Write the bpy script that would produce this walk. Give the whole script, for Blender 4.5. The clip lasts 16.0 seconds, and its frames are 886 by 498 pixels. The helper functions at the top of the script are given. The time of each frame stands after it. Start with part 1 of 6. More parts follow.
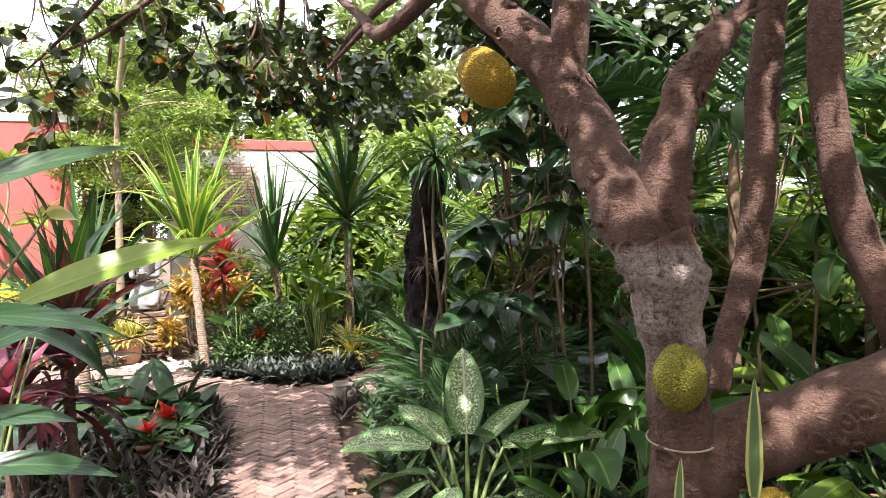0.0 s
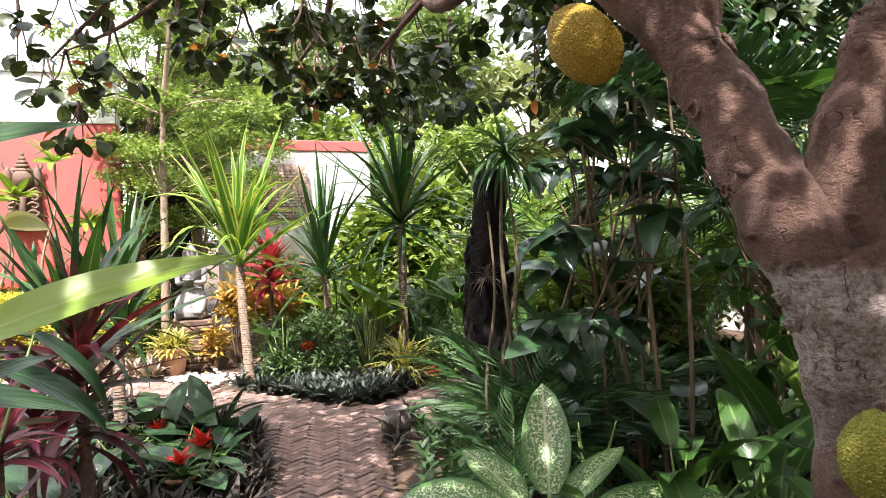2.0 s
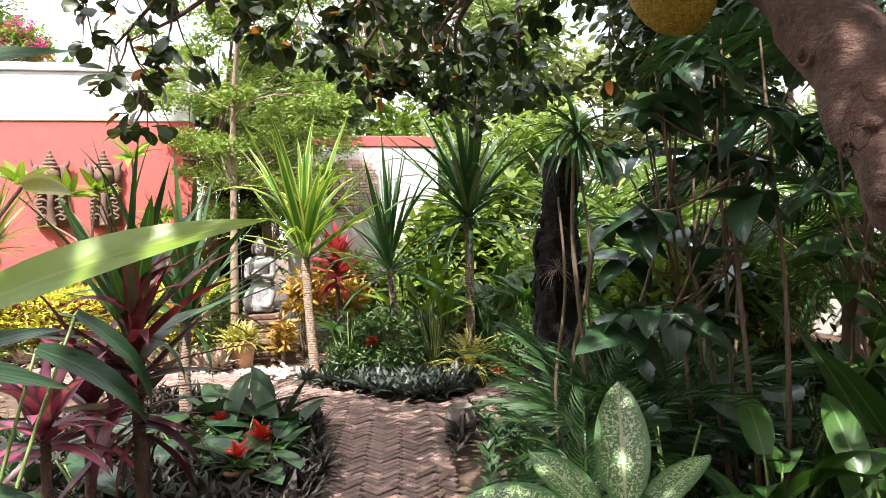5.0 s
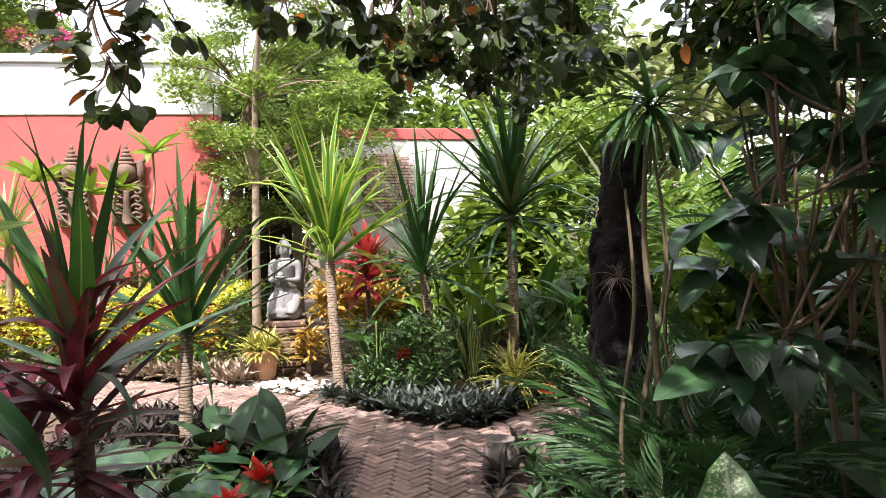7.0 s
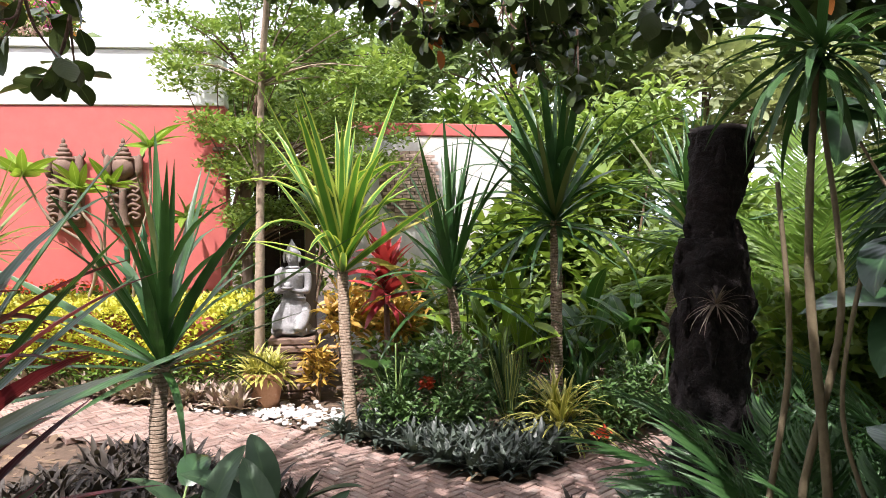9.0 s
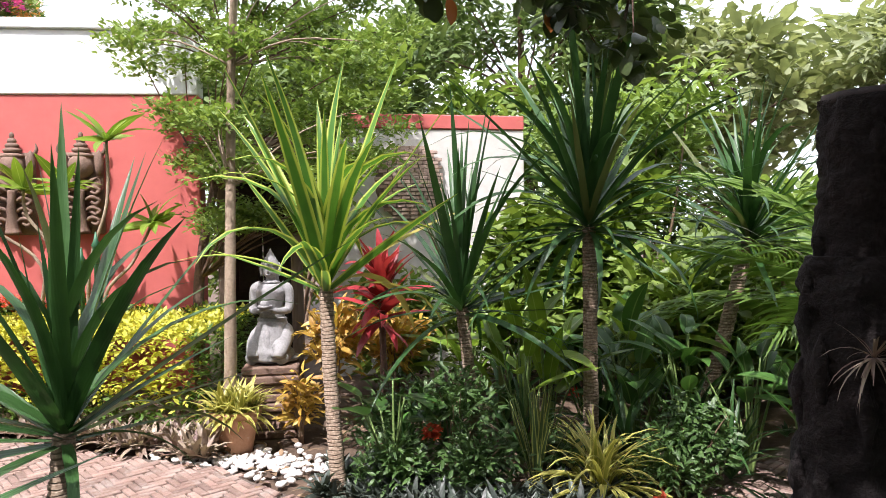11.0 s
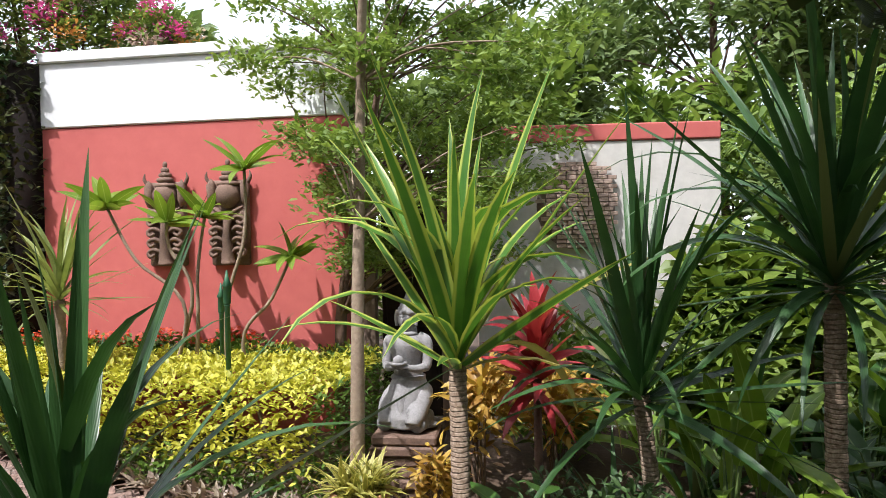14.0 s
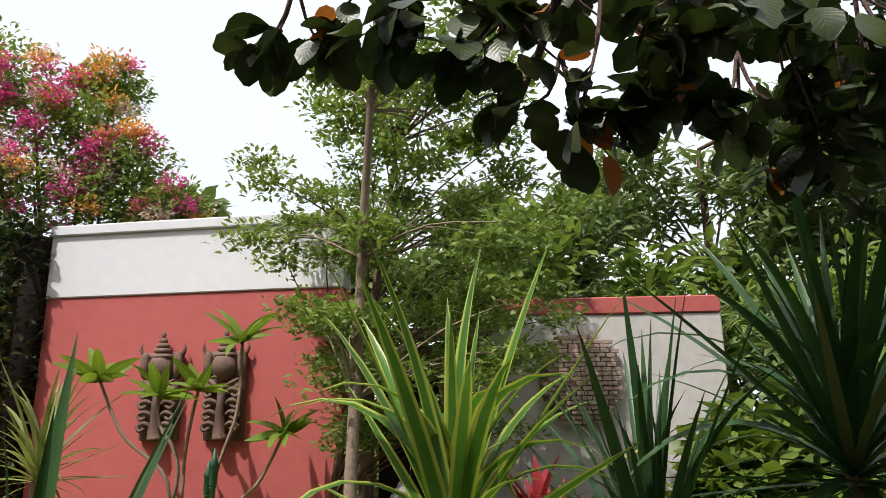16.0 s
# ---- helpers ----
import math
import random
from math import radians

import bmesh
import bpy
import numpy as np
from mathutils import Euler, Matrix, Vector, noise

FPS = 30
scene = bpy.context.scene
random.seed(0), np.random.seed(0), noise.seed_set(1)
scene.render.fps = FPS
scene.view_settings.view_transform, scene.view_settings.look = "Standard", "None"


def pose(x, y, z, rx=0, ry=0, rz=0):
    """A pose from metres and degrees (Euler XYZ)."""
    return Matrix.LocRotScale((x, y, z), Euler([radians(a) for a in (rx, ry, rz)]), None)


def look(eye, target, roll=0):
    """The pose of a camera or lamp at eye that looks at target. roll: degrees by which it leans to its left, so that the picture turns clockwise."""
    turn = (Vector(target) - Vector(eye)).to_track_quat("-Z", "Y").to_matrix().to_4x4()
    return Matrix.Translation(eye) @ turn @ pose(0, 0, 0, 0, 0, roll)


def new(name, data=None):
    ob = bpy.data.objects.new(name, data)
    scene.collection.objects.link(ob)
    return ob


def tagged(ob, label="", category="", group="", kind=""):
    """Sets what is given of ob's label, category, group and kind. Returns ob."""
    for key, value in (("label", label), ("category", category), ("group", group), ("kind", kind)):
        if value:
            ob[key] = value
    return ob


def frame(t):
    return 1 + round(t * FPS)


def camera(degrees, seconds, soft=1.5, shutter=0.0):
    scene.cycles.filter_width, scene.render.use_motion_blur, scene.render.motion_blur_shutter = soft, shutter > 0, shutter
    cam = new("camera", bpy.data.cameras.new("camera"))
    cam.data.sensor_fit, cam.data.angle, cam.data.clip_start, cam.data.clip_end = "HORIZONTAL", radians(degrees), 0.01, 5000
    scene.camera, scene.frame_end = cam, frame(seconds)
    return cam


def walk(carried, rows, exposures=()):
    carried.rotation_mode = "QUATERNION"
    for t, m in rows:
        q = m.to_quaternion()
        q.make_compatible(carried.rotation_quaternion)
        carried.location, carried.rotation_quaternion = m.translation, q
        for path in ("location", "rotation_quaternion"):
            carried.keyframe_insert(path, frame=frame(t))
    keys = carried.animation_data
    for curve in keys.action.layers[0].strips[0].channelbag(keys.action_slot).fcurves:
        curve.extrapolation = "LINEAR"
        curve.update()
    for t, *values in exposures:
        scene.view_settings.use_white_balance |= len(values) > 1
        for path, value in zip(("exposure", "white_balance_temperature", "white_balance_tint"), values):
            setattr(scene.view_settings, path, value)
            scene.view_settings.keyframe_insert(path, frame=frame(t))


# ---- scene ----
cam = camera(66.55, 16.0, 0.8)
# seconds, x, y, z, yaw, pitch, roll
ROWS = [
    (0.0, -0.0001, 0.0000, 1.6500, 0.226, -2.373, 1.582),
    (0.5, 0.0216, 0.1807, 1.6631, 1.251, -2.396, 1.693),
    (1.0, 0.0305, 0.3297, 1.6568, 2.697, -2.303, 1.536),
    (1.5, -0.0223, 0.4852, 1.6610, 4.105, -2.019, 1.393),
    (2.0, -0.1103, 0.6498, 1.6739, 4.621, -2.027, 1.521),
    (2.5, -0.1168, 0.7711, 1.6777, 4.699, -1.741, 1.885),
    (3.0, -0.0808, 0.8062, 1.6761, 5.531, -1.497, 1.911),
    (3.5, -0.0702, 0.8040, 1.6805, 6.237, -1.426, 1.803),
    (4.0, -0.0829, 0.8039, 1.6667, 7.067, -1.547, 1.625),
    (4.5, -0.1048, 0.8291, 1.6319, 8.008, -1.808, 1.662),
    (5.0, -0.1073, 0.8902, 1.5894, 10.602, -1.780, 1.478),
    (7.5, -0.3012, 1.9285, 1.6019, 15.071, -1.789, 1.322),
    (8.0, -0.4197, 2.1467, 1.6013, 15.898, -1.633, 0.980),
    (10.5, -0.7865, 3.4140, 1.6548, 16.066, -1.326, 0.794),
    (11.0, -0.9194, 3.6734, 1.6730, 16.039, -1.327, 1.092),
    (11.5, -0.9863, 3.9294, 1.7207, 19.159, -0.920, 1.161),
    (12.0, -1.0514, 4.1212, 1.7231, 23.550, -1.048, 1.212),
    (12.5, -1.1562, 4.3402, 1.7946, 25.981, -1.004, 1.092),
    (13.0, -1.2168, 4.5000, 1.8739, 27.648, -0.903, 1.177),
    (13.5, -1.2226, 4.6635, 1.8955, 29.297, -0.676, 1.396),
    (14.0, -1.2022, 4.7697, 1.9534, 30.760, -0.660, 1.129),
    (14.5, -1.1944, 4.8041, 1.9822, 30.830, 1.570, 1.077),
    (15.0, -1.1964, 4.8260, 2.0018, 30.908, 5.563, 0.940),
    (15.5, -1.1977, 4.8359, 2.0135, 30.937, 9.652, 0.891),
    (16.0, -1.1928, 4.8150, 2.0285, 30.990, 13.319, 0.777),
]
EXPOSURE = [(0.0, 1.42, 6450, 19), (5.0, 1.2, 6450, 17), (8.0, 0.95, 6300, 18), (11.0, 0.75, 6200, 18), (12.5, 0.5, 6100, 15), (14.0, 0.3, 6100, 14), (15.0, 0.1, 6300, 14), (16.0, -0.3, 6400, 15)]
walk(cam, [(t, pose(x, y, z, 90 + pitch, roll, yaw)) for t, x, y, z, yaw, pitch, roll in ROWS], EXPOSURE)

# ---- light ----
SUN_EL, SUN_AZ = 60.0, 188.0
world = bpy.data.worlds.new("sky")
scene.world = world
world.use_nodes = True
wn = world.node_tree
sky = wn.nodes.new("ShaderNodeTexSky")
sky.sky_type, sky.sun_disc = "NISHITA", False
sky.sun_elevation, sky.sun_rotation = radians(SUN_EL), radians(SUN_AZ)
sky.dust_density, sky.air_density, sky.ozone_density = 7.0, 1.0, 1.0
haze = wn.nodes.new("ShaderNodeHueSaturation")
haze.inputs["Saturation"].default_value = 0.35
wn.links.new(sky.outputs[0], haze.inputs["Color"])
wn.links.new(haze.outputs[0], wn.nodes["Background"].inputs[0])
wn.nodes["Background"].inputs[1].default_value = 0.12
sun = new("sun", bpy.data.lights.new("sun", "SUN"))
sun.data.energy, sun.data.angle, sun.data.color = 5.0, radians(0.5), (1.0, 0.96, 0.90)
sun_from = Vector((math.sin(radians(SUN_AZ)) * math.cos(radians(SUN_EL)), math.cos(radians(SUN_AZ)) * math.cos(radians(SUN_EL)), math.sin(radians(SUN_EL))))
sun.matrix_world = look(sun_from * 30, (0, 0, 0))


# ---- materials ----
def nodes_of(name):
    m = bpy.data.materials.new(name)
    m.use_nodes = True
    t = m.node_tree
    return m, t, t.nodes["Principled BSDF"], t.nodes["Material Output"]


def add(t, kind, **inputs):
    n = t.nodes.new(kind)
    for key, value in inputs.items():
        k = key.replace("_", " ")
        if isinstance(value, bpy.types.NodeSocket):
            t.links.new(value, n.inputs[k])
        else:
            n.inputs[k].default_value = value
    return n


def mixed(t, fac, a, b, blend="MIX"):
    n = t.nodes.new("ShaderNodeMix")
    n.data_type, n.blend_type = "RGBA", blend
    for i, v in ((0, fac), (6, a), (7, b)):
        if isinstance(v, bpy.types.NodeSocket):
            t.links.new(v, n.inputs[i])
        else:
            n.inputs[i].default_value = (*v, 1.0) if i > 0 and len(v) == 3 else v
    return n.outputs[2]


def ramp(t, fac, lo, hi):
    n = t.nodes.new("ShaderNodeMapRange")
    n.inputs[1].default_value, n.inputs[2].default_value = lo, hi
    t.links.new(fac, n.inputs[0])
    return n.outputs[0]


def maths(t, op, a, b=0.0):
    n = t.nodes.new("ShaderNodeMath")
    n.operation = op
    for i, v in enumerate((a, b)):
        if isinstance(v, bpy.types.NodeSocket):
            t.links.new(v, n.inputs[i])
        else:
            n.inputs[i].default_value = v
    return n.outputs[0]


def leaf_mat(name, dark, light, rough=0.4, through_light=0.3, edge=None, speck=None, rib=None, island=False, gloss=0.5, old=None):
    """Leaf: u runs across, v along. edge: margin colour; speck: pale flecks; rib: midrib colour; old: colour of a few old leaves."""
    m, t, bsdf, out = nodes_of(name)
    uv = t.nodes.new("ShaderNodeUVMap")
    sep = add(t, "ShaderNodeSeparateXYZ", Vector=uv.outputs[0])
    u, v = sep.outputs[0], sep.outputs[1]
    side = maths(t, "ABSOLUTE", maths(t, "SUBTRACT", u, 0.5))
    rnd = t.nodes.new("ShaderNodeNewGeometry").outputs["Random Per Island"] if island else t.nodes.new("ShaderNodeObjectInfo").outputs["Random"]
    obj = t.nodes.new("ShaderNodeTexCoord").outputs["Object"]
    grain = add(t, "ShaderNodeTexNoise", Vector=obj, Scale=9.0, Detail=3.0)
    fac = maths(t, "ADD", maths(t, "MULTIPLY", rnd, 0.75), maths(t, "MULTIPLY", ramp(t, grain.outputs[0], 0.3, 0.7), 0.35))
    col = mixed(t, fac, dark, light)
    ribs = maths(t, "SINE", maths(t, "MULTIPLY", maths(t, "SUBTRACT", v, maths(t, "MULTIPLY", side, 0.6)), 52.0))
    if speck:
        fleck = add(t, "ShaderNodeTexNoise", Vector=obj, Scale=95.0, Detail=4.0, Roughness=0.7)
        patch = maths(t, "MULTIPLY", ramp(t, fleck.outputs[0], 0.49, 0.58), ramp(t, side, 0.47, 0.30))
        col = mixed(t, patch, col, speck)
    if edge:
        col = mixed(t, ramp(t, side, 0.26, 0.36), col, edge)
    if rib:
        col = mixed(t, ramp(t, side, 0.05, 0.015), col, rib)
    if old:
        col = mixed(t, ramp(t, rnd, 0.93, 0.95), col, old)
    t.links.new(col, bsdf.inputs["Base Color"])
    bsdf.inputs["Roughness"].default_value = rough
    bsdf.inputs["Specular IOR Level"].default_value = gloss
    height = maths(t, "ADD", maths(t, "MULTIPLY", ribs, 0.14), grain.outputs[0])
    bump = add(t, "ShaderNodeBump", Strength=0.35, Distance=0.004, Height=height)
    t.links.new(bump.outputs[0], bsdf.inputs["Normal"])
    glow = t.nodes.new("ShaderNodeBsdfTranslucent")
    warm = mixed(t, 1.0, col, (1.0, 1.0, 0.62), "MULTIPLY")
    t.links.new(warm, glow.inputs[0])
    shade = t.nodes.new("ShaderNodeMixShader")
    shade.inputs[0].default_value = through_light
    t.links.new(bsdf.outputs[0], shade.inputs[1])
    t.links.new(glow.outputs[0], shade.inputs[2])
    t.links.new(shade.outputs[0], out.inputs[0])
    return m


def rough_mat(name, dark, light, scale=6.0, rough=0.85, bump=0.5, spots=None, spot_scale=3.0, spot_lo=0.6, spot_hi=0.7, random_tint=0.0, depth=0.01, stretch=(1, 1, 1)):
    """Earthy or painted surface: two scales of noise, optional stains."""
    m, t, bsdf, out = nodes_of(name)
    obj = t.nodes.new("ShaderNodeTexCoord").outputs["Object"]
    mp = add(t, "ShaderNodeMapping", Vector=obj, Scale=stretch)
    big = add(t, "ShaderNodeTexNoise", Vector=mp.outputs[0], Scale=scale * 0.25, Detail=4.0)
    fine = add(t, "ShaderNodeTexNoise", Vector=mp.outputs[0], Scale=scale * 4.0, Detail=5.0, Roughness=0.65)
    fac = ramp(t, maths(t, "ADD", maths(t, "MULTIPLY", big.outputs[0], 0.6), maths(t, "MULTIPLY", fine.outputs[0], 0.4)), 0.32, 0.68)
    col = mixed(t, fac, dark, light)
    if random_tint:
        rnd = t.nodes.new("ShaderNodeObjectInfo").outputs["Random"]
        isl = t.nodes.new("ShaderNodeNewGeometry").outputs["Random Per Island"]
        both = maths(t, "FRACT", maths(t, "ADD", rnd, isl))
        hsv = add(t, "ShaderNodeHueSaturation", Color=col, Value=maths(t, "ADD", 1.0 - random_tint / 2, maths(t, "MULTIPLY", both, random_tint)))
        col = hsv.outputs[0]
    if spots:
        sp = add(t, "ShaderNodeTexNoise", Vector=obj, Scale=spot_scale, Detail=6.0, Roughness=0.7)
        col = mixed(t, ramp(t, sp.outputs[0], spot_lo, spot_hi), col, spots)
    t.links.new(col, bsdf.inputs["Base Color"])
    bsdf.inputs["Roughness"].default_value = rough
    b = add(t, "ShaderNodeBump", Strength=bump, Distance=depth, Height=maths(t, "ADD", fine.outputs[0], big.outputs[0]))
    t.links.new(b.outputs[0], bsdf.inputs["Normal"])
    return m


M_SOIL = rough_mat("soil", (0.05, 0.032, 0.02), (0.14, 0.09, 0.06), 5, 0.95, 0.9, (0.22, 0.15, 0.09), 4.0)
M_BRICK = rough_mat("paver", (0.15, 0.09, 0.072), (0.32, 0.22, 0.18), 14, 0.85, 0.6, (0.30, 0.26, 0.23), 6.0, 0.5, 0.75, random_tint=0.6)
M_JOINT = rough_mat("joint_sand", (0.07, 0.05, 0.04), (0.14, 0.11, 0.09), 20, 0.95, 0.8)
M_BARK = rough_mat("bark", (0.075, 0.042, 0.03), (0.20, 0.12, 0.088), 7, 0.9, 1.0, (0.33, 0.28, 0.25), 3.5, 0.62, 0.78, depth=0.02)
M_PALEBARK = rough_mat("pale_bark", (0.19, 0.135, 0.09), (0.37, 0.29, 0.21), 10, 0.9, 0.9, (0.16, 0.11, 0.08), 5.0, 0.6, 0.75)
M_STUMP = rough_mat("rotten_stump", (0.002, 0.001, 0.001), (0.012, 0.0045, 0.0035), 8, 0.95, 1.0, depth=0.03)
M_RED = rough_mat("red_render", (0.44, 0.095, 0.085), (0.55, 0.135, 0.12), 1.5, 0.85, 0.15, (0.42, 0.07, 0.06), 1.6, 0.6, 0.8)
M_WHITE = rough_mat("white_paint", (0.70, 0.72, 0.74), (0.82, 0.83, 0.83), 1.5, 0.7, 0.1, (0.6, 0.62, 0.62), 1.2, 0.66, 0.8)
M_GREY = rough_mat("cement", (0.52, 0.50, 0.47), (0.70, 0.68, 0.64), 2.5, 0.9, 0.3, (0.34, 0.31, 0.28), 1.6, 0.58, 0.80)
M_PALE = rough_mat("pale_cream", (0.62, 0.58, 0.52), (0.78, 0.75, 0.70), 2.0, 0.85, 0.2, (0.45, 0.42, 0.37), 1.2, 0.6, 0.8)
M_STONE = rough_mat("carved_stone", (0.17, 0.165, 0.165), (0.38, 0.37, 0.37), 12, 0.9, 0.5, (0.09, 0.09, 0.09), 6.0, 0.55, 0.70)
M_TERRA = rough_mat("terracotta", (0.36, 0.17, 0.09), (0.52, 0.30, 0.18), 12, 0.85, 0.3, (0.5, 0.42, 0.34), 6.0, 0.6, 0.75)
M_WOOD = rough_mat("old_wood", (0.10, 0.065, 0.045), (0.24, 0.17, 0.13), 8, 0.8, 0.7, stretch=(1, 1, 0.1))
M_DARK = rough_mat("near_black_brown", (0.012, 0.008, 0.007), (0.04, 0.025, 0.02), 8, 0.85, 0.5)
M_CARVED = rough_mat("brown_carving", (0.09, 0.055, 0.04), (0.24, 0.15, 0.11), 14, 0.8, 0.6)
M_URN = rough_mat("old_clay", (0.10, 0.085, 0.07), (0.24, 0.20, 0.17), 8, 0.8, 0.4, (0.3, 0.28, 0.25), 6.0)
M_PEBBLE = rough_mat("pebble", (0.40, 0.36, 0.33), (0.66, 0.62, 0.58), 8, 0.8, 0.2, random_tint=0.5)


def spiny_skin(name, low, high, brown):
    """Jackfruit skin: close-set blunt spines with darker hollows and a few brown bruises."""
    m, t, bsdf, out = nodes_of(name)
    obj = t.nodes.new("ShaderNodeTexCoord").outputs["Object"]
    spine = add(t, "ShaderNodeTexVoronoi", Vector=obj, Scale=120.0)
    bruise = add(t, "ShaderNodeTexNoise", Vector=obj, Scale=9.0, Detail=6.0, Roughness=0.7)
    tip = ramp(t, spine.outputs["Distance"], 0.62, 0.12)
    col = mixed(t, tip, low, high)
    col = mixed(t, maths(t, "MULTIPLY", ramp(t, bruise.outputs[0], 0.60, 0.74), 0.8), col, brown)
    t.links.new(col, bsdf.inputs["Base Color"])
    bsdf.inputs["Roughness"].default_value = 0.6
    bump = add(t, "ShaderNodeBump", Strength=1.0, Distance=0.006, Height=tip)
    t.links.new(bump.outputs[0], bsdf.inputs["Normal"])
    return m


M_JACK = spiny_skin("jackfruit_skin", (0.30, 0.195, 0.010), (0.45, 0.31, 0.018), (0.17, 0.09, 0.02))
M_JACK2 = spiny_skin("jackfruit_green", (0.17, 0.165, 0.012), (0.28, 0.27, 0.022), (0.14, 0.09, 0.02))


def ringed_bark(name, dark, light):
    """Pale trunk closely ringed by old leaf scars."""
    m, t, bsdf, out = nodes_of(name)
    obj = t.nodes.new("ShaderNodeTexCoord").outputs["Object"]
    wob = add(t, "ShaderNodeTexNoise", Vector=obj, Scale=9.0, Detail=4.0)
    fine = add(t, "ShaderNodeTexNoise", Vector=obj, Scale=60.0, Detail=5.0)
    z = add(t, "ShaderNodeSeparateXYZ", Vector=obj).outputs[2]
    ring = maths(t, "SINE", maths(t, "ADD", maths(t, "MULTIPLY", z, 260.0), maths(t, "MULTIPLY", wob.outputs[0], 9.0)))
    line = ramp(t, ring, 0.35, 0.95)
    col = mixed(t, ramp(t, fine.outputs[0], 0.35, 0.7), dark, light)
    col = mixed(t, maths(t, "MULTIPLY", line, 0.42), col, (0.08, 0.055, 0.04))
    t.links.new(col, bsdf.inputs["Base Color"])
    bsdf.inputs["Roughness"].default_value = 0.9
    bump = add(t, "ShaderNodeBump", Strength=0.8, Distance=0.008, Height=maths(t, "SUBTRACT", maths(t, "MULTIPLY", fine.outputs[0], 0.4), line))
    t.links.new(bump.outputs[0], bsdf.inputs["Normal"])
    return m


M_RINGED = ringed_bark("ringed_trunk", (0.22, 0.15, 0.10), (0.40, 0.31, 0.23))
M_ROPE = rough_mat("rope", (0.35, 0.28, 0.2), (0.5, 0.42, 0.32), 40, 0.9, 0.4)
M_GREENPAINT = rough_mat("green_paint", (0.02, 0.09, 0.045), (0.04, 0.14, 0.07), 8, 0.5, 0.1)

L_DRAC = leaf_mat("dracaena_leaf", (0.018, 0.056, 0.015), (0.05, 0.125, 0.032), 0.38, 0.25, old=(0.11, 0.13, 0.045))
L_STRIPE = leaf_mat("striped_dracaena_leaf", (0.05, 0.15, 0.02), (0.10, 0.24, 0.03), 0.38, 0.35, edge=(0.42, 0.48, 0.09), old=(0.4, 0.35, 0.1))
L_CORD = leaf_mat("red_cordyline_leaf", (0.035, 0.010, 0.014), (0.15, 0.018, 0.03), 0.4, 0.3)
L_CORDG = leaf_mat("bronze_cordyline_leaf", (0.05, 0.04, 0.03), (0.10, 0.12, 0.05), 0.4, 0.25, edge=(0.16, 0.02, 0.03))
L_BROAD = leaf_mat("broad_leaf", (0.03, 0.085, 0.018), (0.07, 0.17, 0.03), 0.35, 0.28, rib=(0.16, 0.26, 0.08))
L_LIME = leaf_mat("lime_leaf", (0.11, 0.21, 0.02), (0.24, 0.36, 0.04), 0.38, 0.4, rib=(0.3, 0.4, 0.1))
L_DEEP = leaf_mat("deep_green_leaf", (0.014, 0.040, 0.017), (0.040, 0.092, 0.036), 0.30, 0.14, rib=(0.06, 0.12, 0.05), gloss=0.6)
L_DIEF = leaf_mat("dumb_cane_leaf", (0.04, 0.12, 0.025), (0.07, 0.18, 0.04), 0.35, 0.25, speck=(0.50, 0.56, 0.34), rib=(0.35, 0.42, 0.22))
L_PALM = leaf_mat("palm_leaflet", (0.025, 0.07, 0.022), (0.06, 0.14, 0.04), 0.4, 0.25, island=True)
# Sunlight is put into the colour here: a brighter copy of palm_leaflet.
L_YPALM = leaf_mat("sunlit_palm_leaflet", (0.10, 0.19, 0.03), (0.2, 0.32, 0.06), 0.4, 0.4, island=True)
L_RHOEO = leaf_mat("boat_lily_leaf", (0.028, 0.034, 0.030), (0.09, 0.115, 0.088), 0.4, 0.15, island=True)
# Shade is put into the leaf colour: darker, browner copy of boat_lily_leaf.
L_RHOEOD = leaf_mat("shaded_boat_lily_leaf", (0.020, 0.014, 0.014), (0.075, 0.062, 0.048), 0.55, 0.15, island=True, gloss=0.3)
L_RHOEOP = leaf_mat("pink_boat_lily_leaf", (0.16, 0.09, 0.08), (0.36, 0.30, 0.22), 0.45, 0.2, island=True)
L_YEL = leaf_mat("yellow_spider_leaf", (0.16, 0.20, 0.03), (0.45, 0.42, 0.10), 0.4, 0.35, edge=(0.55, 0.50, 0.16), island=True)
L_SANS = leaf_mat("snake_plant_leaf", (0.04, 0.08, 0.03), (0.08, 0.14, 0.05), 0.4, 0.1, edge=(0.38, 0.40, 0.12))
L_HEDGE = leaf_mat("golden_hedge_leaf", (0.32, 0.34, 0.03), (0.68, 0.64, 0.09), 0.45, 0.35, island=True)
L_HEDGED = leaf_mat("green_hedge_leaf", (0.04, 0.10, 0.015), (0.13, 0.21, 0.03), 0.45, 0.3, island=True)
L_TREE = leaf_mat("tree_leaf", (0.10, 0.18, 0.038), (0.28, 0.38, 0.09), 0.45, 0.45, island=True)
L_FAR = leaf_mat("far_leaf", (0.08, 0.135, 0.045), (0.21, 0.285, 0.10), 0.5, 0.4, island=True)
L_CANOPY = leaf_mat("jackfruit_leaf", (0.018, 0.036, 0.010), (0.065, 0.095, 0.024), 0.48, 0.14, gloss=0.3, rib=(0.10, 0.15, 0.05))
L_DEAD = leaf_mat("dying_leaf", (0.30, 0.08, 0.02), (0.45, 0.18, 0.04), 0.5, 0.4)
L_LITTER = leaf_mat("leaf_litter", (0.10, 0.06, 0.035), (0.30, 0.2, 0.12), 0.7, 0.1, island=True)
L_ROSE = leaf_mat("pink_bract", (0.60, 0.03, 0.30), (0.85, 0.16, 0.52), 0.5, 0.4, island=True)
L_ORANGE = leaf_mat("orange_bract", (0.78, 0.32, 0.06), (0.88, 0.50, 0.18), 0.5, 0.4, island=True)
